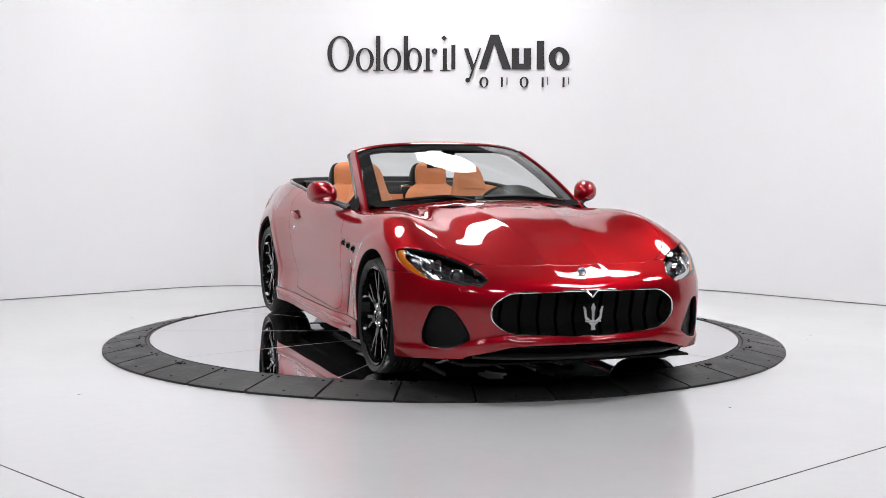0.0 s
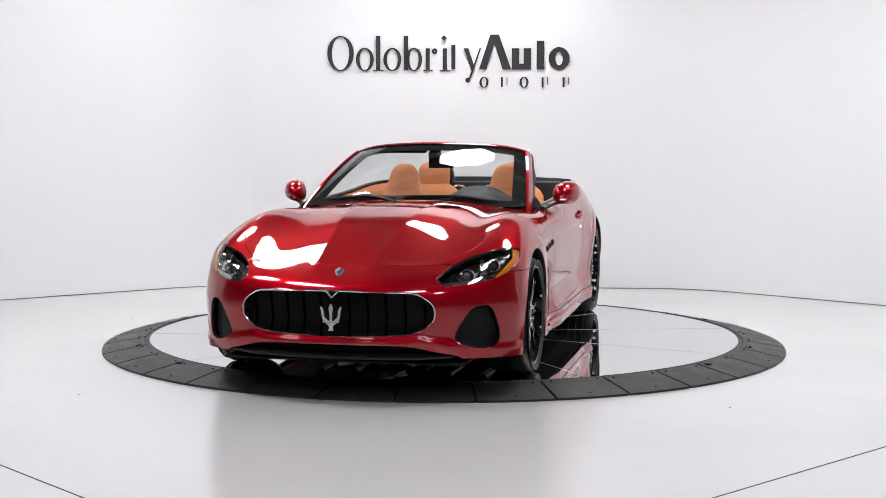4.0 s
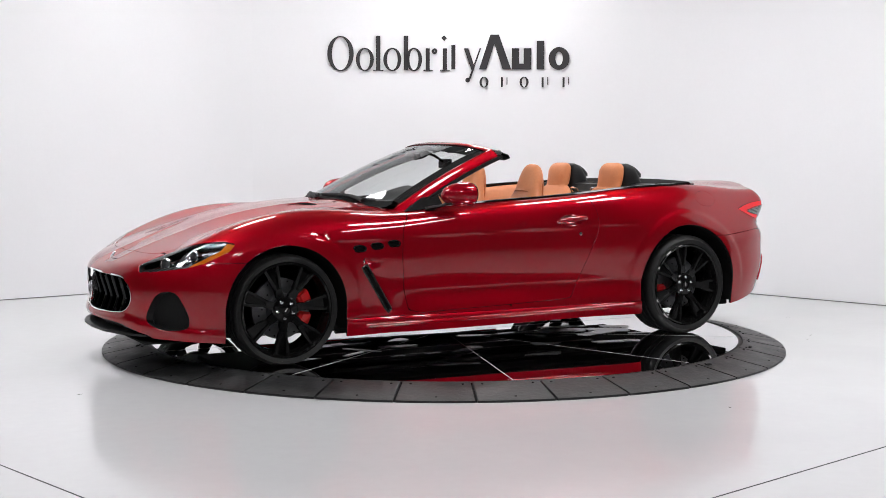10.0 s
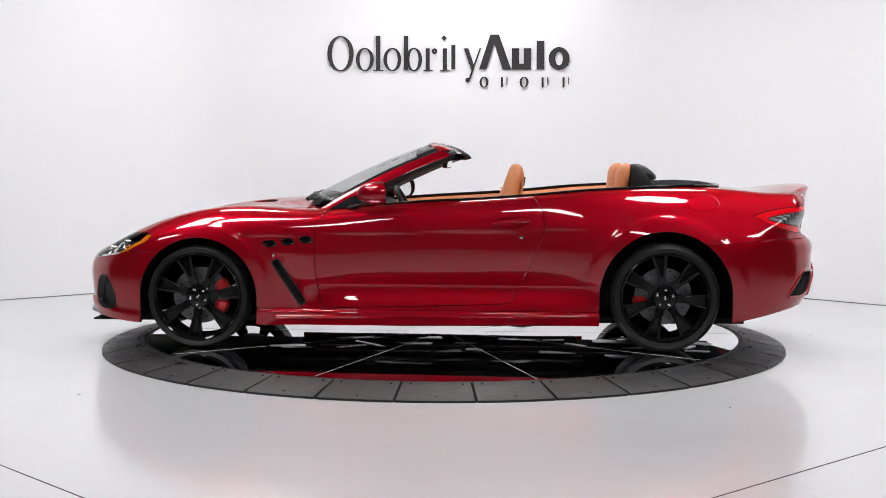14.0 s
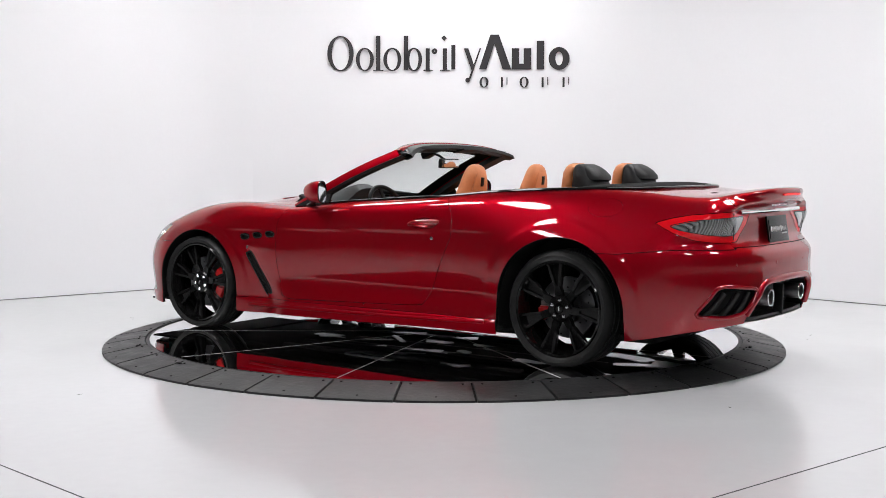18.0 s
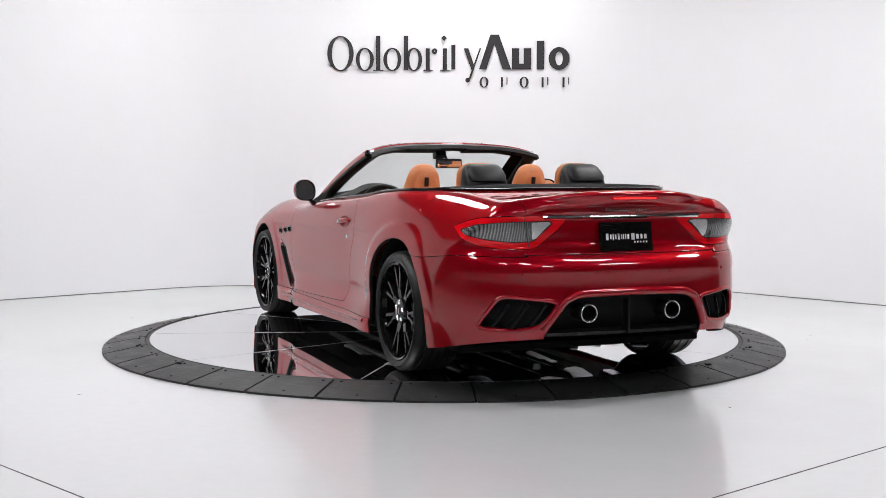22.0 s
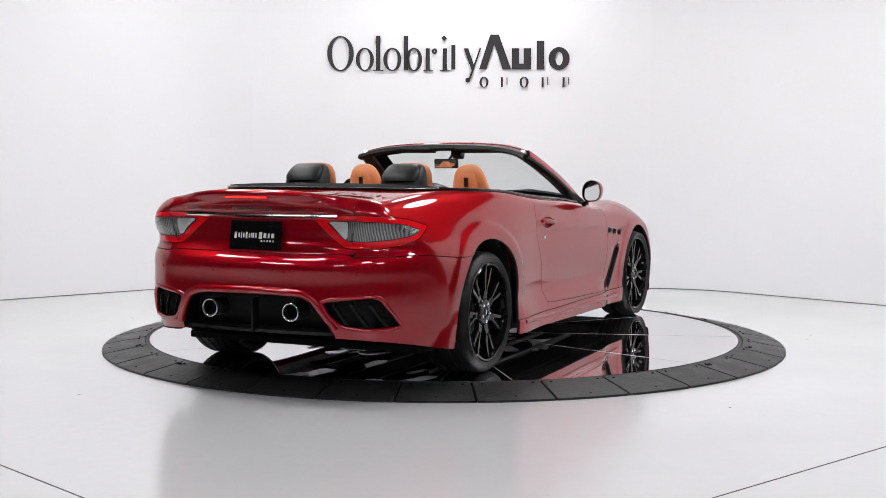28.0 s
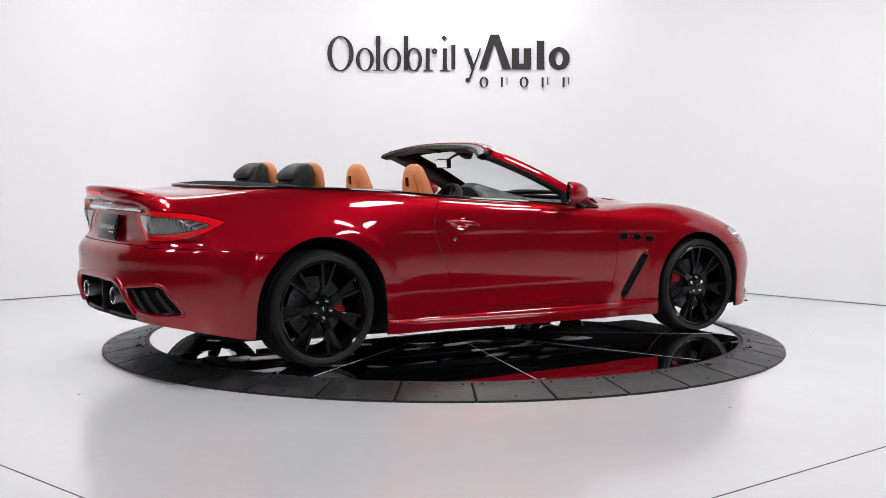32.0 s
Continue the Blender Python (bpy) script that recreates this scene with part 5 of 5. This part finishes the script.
# ---- cabin ----
part("cabin_tub", skin([[(x, y, z) for x, y, z in ((0.75, -0.70, 0.92), (0.75, -0.70, 0.30), (0.75, 0.70, 0.30), (0.75, 0.70, 0.92))], [(-1.5, -0.70, 0.92), (-1.5, -0.70, 0.30), (-1.5, 0.70, 0.30), (-1.5, 0.70, 0.92)]], thick=0.01), DEEP, car)
for side in (1, -1):
    s = side
    rows_ = []
    for x in span(0.62, -1.35, 30):
        b = belt(x) if x > -1.2 else 0.78
        z = top_at(x, b) - 0.016
        rows_.append([(x, (b - 0.012) * s, z), (x, (b - 0.05) * s, z + 0.006), (x, (b - 0.085) * s, z - 0.03), (x, (b - 0.10) * s, z - 0.14), (x, (b - 0.11) * s, z - (0.5 if x > -0.9 else 0.16))])
    part("door_lining", skin(rows_), LEATHER, car, "tan leather door lining")
rows_ = []
for y in span(-0.70, 0.70, 28):
    q = 1 - 0.16 * (y / 0.7) ** 2
    hump = 0.105 * math.exp(-abs((y - 0.37) / 0.20) ** 3)
    rows_.append([(0.86 * q, y, 0.975), (0.62, y, 0.985 + hump * 0.6), (0.46, y, 0.985 + hump), (0.40, y, 0.955 + hump), (0.38, y, 0.80), (0.42, y, 0.55)])
part("dashboard", skin(rows_), DARKLEATHER, car, "black leather dashboard")
wheel_m = pose(0.22, 0.37, 0.905, 0, -64, 0)
steer = part("steering_wheel", spin([(0.185 + 0.015 * cos(a), 0.015 * sin(a)) for a in span(0, 2 * pi, 10)[:-1]], 48, wheel_m, closed=True), DARKLEATHER, car)
part("wheel_boss", spin([(0.0, -0.03), (0.06, -0.03), (0.065, 0.0), (0.04, 0.015), (0.0, 0.018)], 28, wheel_m), DARKLEATHER, steer)
for a in (90, 210, 330):
    part("wheel_spoke", box(0.13, 0.03, 0.014, wheel_m @ pose(0, 0, 0, 0, 0, a - 90) @ pose(0.11, 0, -0.006), 0.004), BLACK, steer)


def pad(sections, n=20, squash=0.75):
    """A cushion lofted through (x, y, z, half depth, half width) stations."""
    rows_ = []
    for x, y, z, d, w in sections:
        rows_.append([(x + d * abs(cos(b)) ** squash * (1 if cos(b) > 0 else -1), y + w * abs(sin(b)) ** squash * (1 if sin(b) > 0 else -1), z) for b in span(0, 2 * pi, n)[:-1]])
    bm = skin(rows_, closed=True)
    vs = list(bm.verts)
    bm.faces.new(vs[:n])
    bm.faces.new(vs[-n:])
    return bm


for side in (1, -1):
    y = 0.385 * side
    seat = part("front_seat", pad([(-0.260, y, 0.52, 0.07, 0.20), (-0.290, y, 0.60, 0.10, 0.240), (-0.360, y, 0.80, 0.095, 0.235), (-0.412, y, 0.92, 0.085, 0.200), (-0.438, y, 0.985, 0.080, 0.158), (-0.455, y, 1.02, 0.070, 0.143), (-0.465, y, 1.05, 0.064, 0.133), (-0.472, y, 1.08, 0.062, 0.124), (-0.482, y, 1.11, 0.062, 0.117), (-0.492, y, 1.15, 0.058, 0.107), (-0.497, y, 1.18, 0.052, 0.094), (-0.499, y, 1.205, 0.042, 0.076), (-0.499, y, 1.220, 0.030, 0.055), (-0.499, y, 1.229, 0.014, 0.030)], 28, 0.88), LEATHER, car, "tan leather front seat with tall headrest")
    part("seat_cushion", box(0.52, 0.48, 0.16, pose(-0.05, y, 0.52, 0, -6, 0), 0.05, 3), LEATHER, seat)
    for zz, half_ in ((1.055, 0.128), (0.965, 0.165)):
        part("seat_seam", tube(curve([(-0.385 - 0.09 * (zz - 0.965) / 0.09 * 0.33, y - half_ * 0.72, zz - 0.012), (-0.362 - 0.30 * (zz - 0.965), y, zz), (-0.385 - 0.09 * (zz - 0.965) / 0.09 * 0.33, y + half_ * 0.72, zz - 0.012)], 6), 0.004, 6), LEATHER, seat)
    part("seat_back_inset", pad([(-0.518, y, 0.99, 0.012, 0.105), (-0.532, y, 1.06, 0.012, 0.088), (-0.541, y, 1.12, 0.010, 0.074), (-0.545, y, 1.165, 0.007, 0.056), (-0.541, y, 1.183, 0.004, 0.036)], 20, 0.8), LEATHER, seat)
    part("headrest_slot", box(0.012, 0.028, 0.06, pose(-0.552, y, 1.115, 0, -8, 0), 0.005), BLACK, seat)
    for o in (-1, 1):
        part("seat_piping", tube(curve([(-0.395 + 0.05, y + o * 0.14, 0.80), (-0.41, y + o * 0.13, 0.95), (-0.455, y + o * 0.085, 1.05), (-0.475, y + o * 0.08, 1.15)], 5), 0.006, 6), LEATHER, seat)
    y = 0.33 * side
    rear = part("rear_seat", pad([(-1.080, y, 0.60, 0.07, 0.22), (-1.110, y, 0.80, 0.07, 0.24), (-1.150, y, 0.98, 0.06, 0.225), (-1.170, y, 1.025, 0.052, 0.195), (-1.180, y, 1.050, 0.044, 0.160), (-1.186, y, 1.066, 0.036, 0.128), (-1.196, y, 1.082, 0.046, 0.126), (-1.206, y, 1.13, 0.050, 0.128), (-1.212, y, 1.18, 0.050, 0.126), (-1.220, y, 1.212, 0.044, 0.113), (-1.224, y, 1.230, 0.030, 0.092), (-1.226, y, 1.239, 0.012, 0.060)], 28, 0.85), LEATHER, car, "tan leather rear seat with black headrest back")
    part("headrest_shell", pad([(-1.320, y, 1.03, 0.10, 0.145), (-1.320, y, 1.10, 0.096, 0.140), (-1.312, y, 1.15, 0.082, 0.135), (-1.300, y, 1.19, 0.066, 0.128), (-1.290, y, 1.215, 0.050, 0.116), (-1.282, y, 1.228, 0.03, 0.10), (-1.280, y, 1.234, 0.012, 0.08)], 28, 0.7), DARKLEATHER, rear, "black headrest shell")
    part("headrest_cap", pad([(-1.340, y, 1.128, 0.070, 0.100), (-1.338, y, 1.136, 0.090, 0.118), (-1.334, y, 1.160, 0.090, 0.122), (-1.318, y, 1.192, 0.073, 0.116), (-1.303, y, 1.216, 0.052, 0.100), (-1.293, y, 1.233, 0.020, 0.070)], 28, 0.7), DARKLEATHER, rear)
console = part("rear_bulkhead", skin([[(x - 0.02 * (y / 0.6) ** 2, y, z) for y in span(-0.66, 0.66, 20)] for x, z in ((-1.16, 0.60), (-1.20, 0.90), (-1.23, 1.03), (-1.26, 1.080), (-1.33, 1.095))], thick=0.01), DARKLEATHER, car, "black panel behind the rear seats")
part("console_panel", box(0.012, 0.19, 0.07, pose(-1.185, 0, 0.955, 0, -14, 0), 0.005), LEATHER, console)
for side in (1, -1):
    part("belt_guide", tube(curve([(-1.225, 0.165 * side, 1.020), (-1.205, 0.160 * side, 1.050), (-1.205, 0.095 * side, 1.050), (-1.225, 0.090 * side, 1.025)], 5), 0.008, 8), CHROME, console, "chrome belt guide")
part("rear_cushion", box(0.40, 1.05, 0.16, pose(-0.92, 0, 0.60), 0.05, 3), LEATHER, car)
rows_ = []
for x, zz in ((-1.30, 1.090), (-1.45, 1.113), (-1.62, 1.122), (-1.76, 1.116), (-1.838, 1.098)):
    half = float(np.interp(-x, [1.3, 1.45, 1.62, 1.76, 1.838], [0.785, 0.755, 0.69, 0.56, 0.30]))
    rows_.append([(x, half * k, zz - 0.016 * abs(k) ** 3) for k in span(-1, 1, 24)])
rim_line = [(x, half * k, top_at(x, half * abs(k)) + 0.006) for x, half, k in ((-1.62, 0.70, 1), (-1.74, 0.60, 1), (-1.81, 0.46, 1), (-1.845, 0.25, 1), (-1.852, 0.0, 1), (-1.845, 0.25, -1), (-1.81, 0.46, -1), (-1.74, 0.60, -1), (-1.62, 0.70, -1))]
part("tonneau_trim", tube(curve(rim_line, 5), 0.012, 8, flat=0.8), GLOSSBLACK, car)
part("tonneau_cover", skin(rows_, thick=0.012), FABRIC, car, "black folded-roof cover")

# under the car
part("underbody", box(3.2, 1.1, 0.05, pose(0, 0, 0.215), 0.02), DEEP, car)
part("sill_pan", box(2.1, 1.74, 0.03, pose(0.03, 0, 0.262), 0.008), DEEP, car)
random.seed(5)
for k in range(30):
    x, y, w, d, a = random.uniform(-1.9, 1.2), random.uniform(-0.62, 0.62), random.uniform(0.12, 0.42), random.uniform(0.05, 0.15), random.uniform(-40, 40)
    part("heat_shield", plate(rounded([(-w / 2, -d / 2), (w / 2, -d * 0.35), (w * 0.42, d / 2), (0, d * 0.32), (-w * 0.45, d / 2)], 1, 0.2), pose(x, y, 0.176 + 0.0005 * k, 0, 0, a) @ pose(0, 0, 0, random.uniform(-4, 4), random.uniform(-4, 4), 0), 0.006), ALUMINIUM, car)
for y in (-0.52, -0.3, 0.3, 0.52):
    part("floor_rib", tube([(1.05, y, 0.19), (0.3, y * 1.05, 0.182), (-0.95, y, 0.19)], 0.022, 8), BLACK, car)
part("front_tray", box(0.42, 1.3, 0.012, pose(2.08, 0, 0.205), 0.004), DEEP, car)
for x in (1.51, -1.41):
    part("axle_beam", box(0.12, 1.1, 0.06, pose(x, 0, 0.25), 0.02, 2), STEEL, car)
    for s in (1, -1):
        part("control_arm", tube([(x + 0.02, 0.2 * s, 0.24), (x - 0.18, 0.62 * s, 0.25)], 0.022, 8), STEEL, car)
part("silencer", box(0.42, 1.0, 0.10, pose(-2.05, 0, 0.41), 0.04, 3), STEEL, car)
for y in (-0.12, 0.12):
    part("exhaust_pipe", tube([(0.9, y, 0.215), (-1.2, y, 0.215), (-1.8, y * 2, 0.36)], 0.03, 10), BLACK, car)

# ---- wall sign: plain charcoal shapes ----
sign = empty("wall_sign", "dark charcoal cut-out sign mounted on a white wall", "sign", pose(0, 3.585, 0, 0, 0, -2.25))
SX = 0.0055


def sign_bar(x0, x1, y0, y1):
    part("sign_piece", box((x1 - x0) * SX, 0.012, (y1 - y0) * SX, pose(((x0 + x1) / 2 - 785.8) * SX, 0, 2.815 - ((y0 + y1) / 2) * SX)), LOGO, sign, smooth=False)


def sign_ring(x0, x1, y0, y1, side, cap):
    """An oval ring, thick at its sides and thin at top and foot."""
    cx, cy, rx, ry = (x0 + x1) / 2, (y0 + y1) / 2, (x1 - x0) / 2, (y1 - y0) / 2
    rows = []
    for i in range(48):
        a = 2 * pi * i / 48
        out, inn = (cx + rx * cos(a), cy + ry * sin(a)), (cx + (rx - side) * cos(a), cy + (ry - cap) * sin(a))
        place = lambda p, y: ((p[0] - 785.8) * SX, y, 2.815 - p[1] * SX)
        rows.append([place(out, -0.006), place(inn, -0.006), place(inn, 0.006), place(out, 0.006)])
    part("sign_piece", skin([*rows, rows[0]], closed=True), LOGO, sign)


def sign_shape(points):
    bm = plate([((x - 785.8) * SX, 2.815 - y * SX) for x, y in points], Matrix(((1, 0, 0, 0), (0, 0, 1, -0.006), (0, 1, 0, 0), (0, 0, 0, 1))), 0.012)
    part("sign_piece", bm, LOGO, sign, smooth=False)


sign_ring(577, 624, 64, 126, 8, 2)
for x0, x1 in ((628, 660), (677, 709), (717, 746)):
    sign_ring(x0, x1, 85, 126, 6.5, 2)
sign_ring(970, 1007, 84, 124, 12, 8)
for x0, x1, y0, y1 in ((664, 671.5, 64, 124), (713.5, 721, 64, 124), (752.5, 759.5, 86, 124), (783, 790, 86, 124), (798, 805, 80, 123), (905, 918, 86, 123), (926, 939, 86, 123), (949, 962, 73, 123)):
    sign_bar(x0, x1, y0, y1)
for x0, x1, y0, y1 in ((659, 677, 124, 125.5), (748, 765, 124, 125.5), (778, 795, 124, 125.5), (918, 926, 113, 123)):
    sign_bar(x0, x1, y0, y1)
sign_ring(763, 773, 86, 96, 4, 4)
sign_ring(823, 831, 138, 146, 3.5, 3.5)
sign_shape([(785, 63), (790, 68), (785, 73), (780, 68)])
sign_shape([(820, 86), (828, 86), (838, 115), (834, 125)])
sign_shape([(848, 86), (850.5, 86), (833, 138), (828, 145), (826, 143), (830, 136)])
sign_shape([(847, 123), (867, 62), (882, 62), (904, 123), (889, 123), (874, 78), (860, 123)])
for x0 in (848, 919):
    sign_ring(x0, x0 + 16, 136, 155, 4, 1.2)
for x0 in (884, 956, 993):
    sign_bar(x0 + 2, x0 + 5.5, 137, 154)
    sign_bar(x0 + 12, x0 + 13.5, 137, 150)


def motions():
    """The turntable turns at a steady rate and carries the car."""
    rate, start, aside = 8.0091, -19.045, 0.0291
    rows = [(t / 2, pose(0, 0, 0, 0, 0, -90 - (rate * t / 2 + start))) for t in range(65)]
    walk(disc, rows)
    walk(car, [(t, m @ pose(0, -aside, 0)) for t, m in rows])


motions()
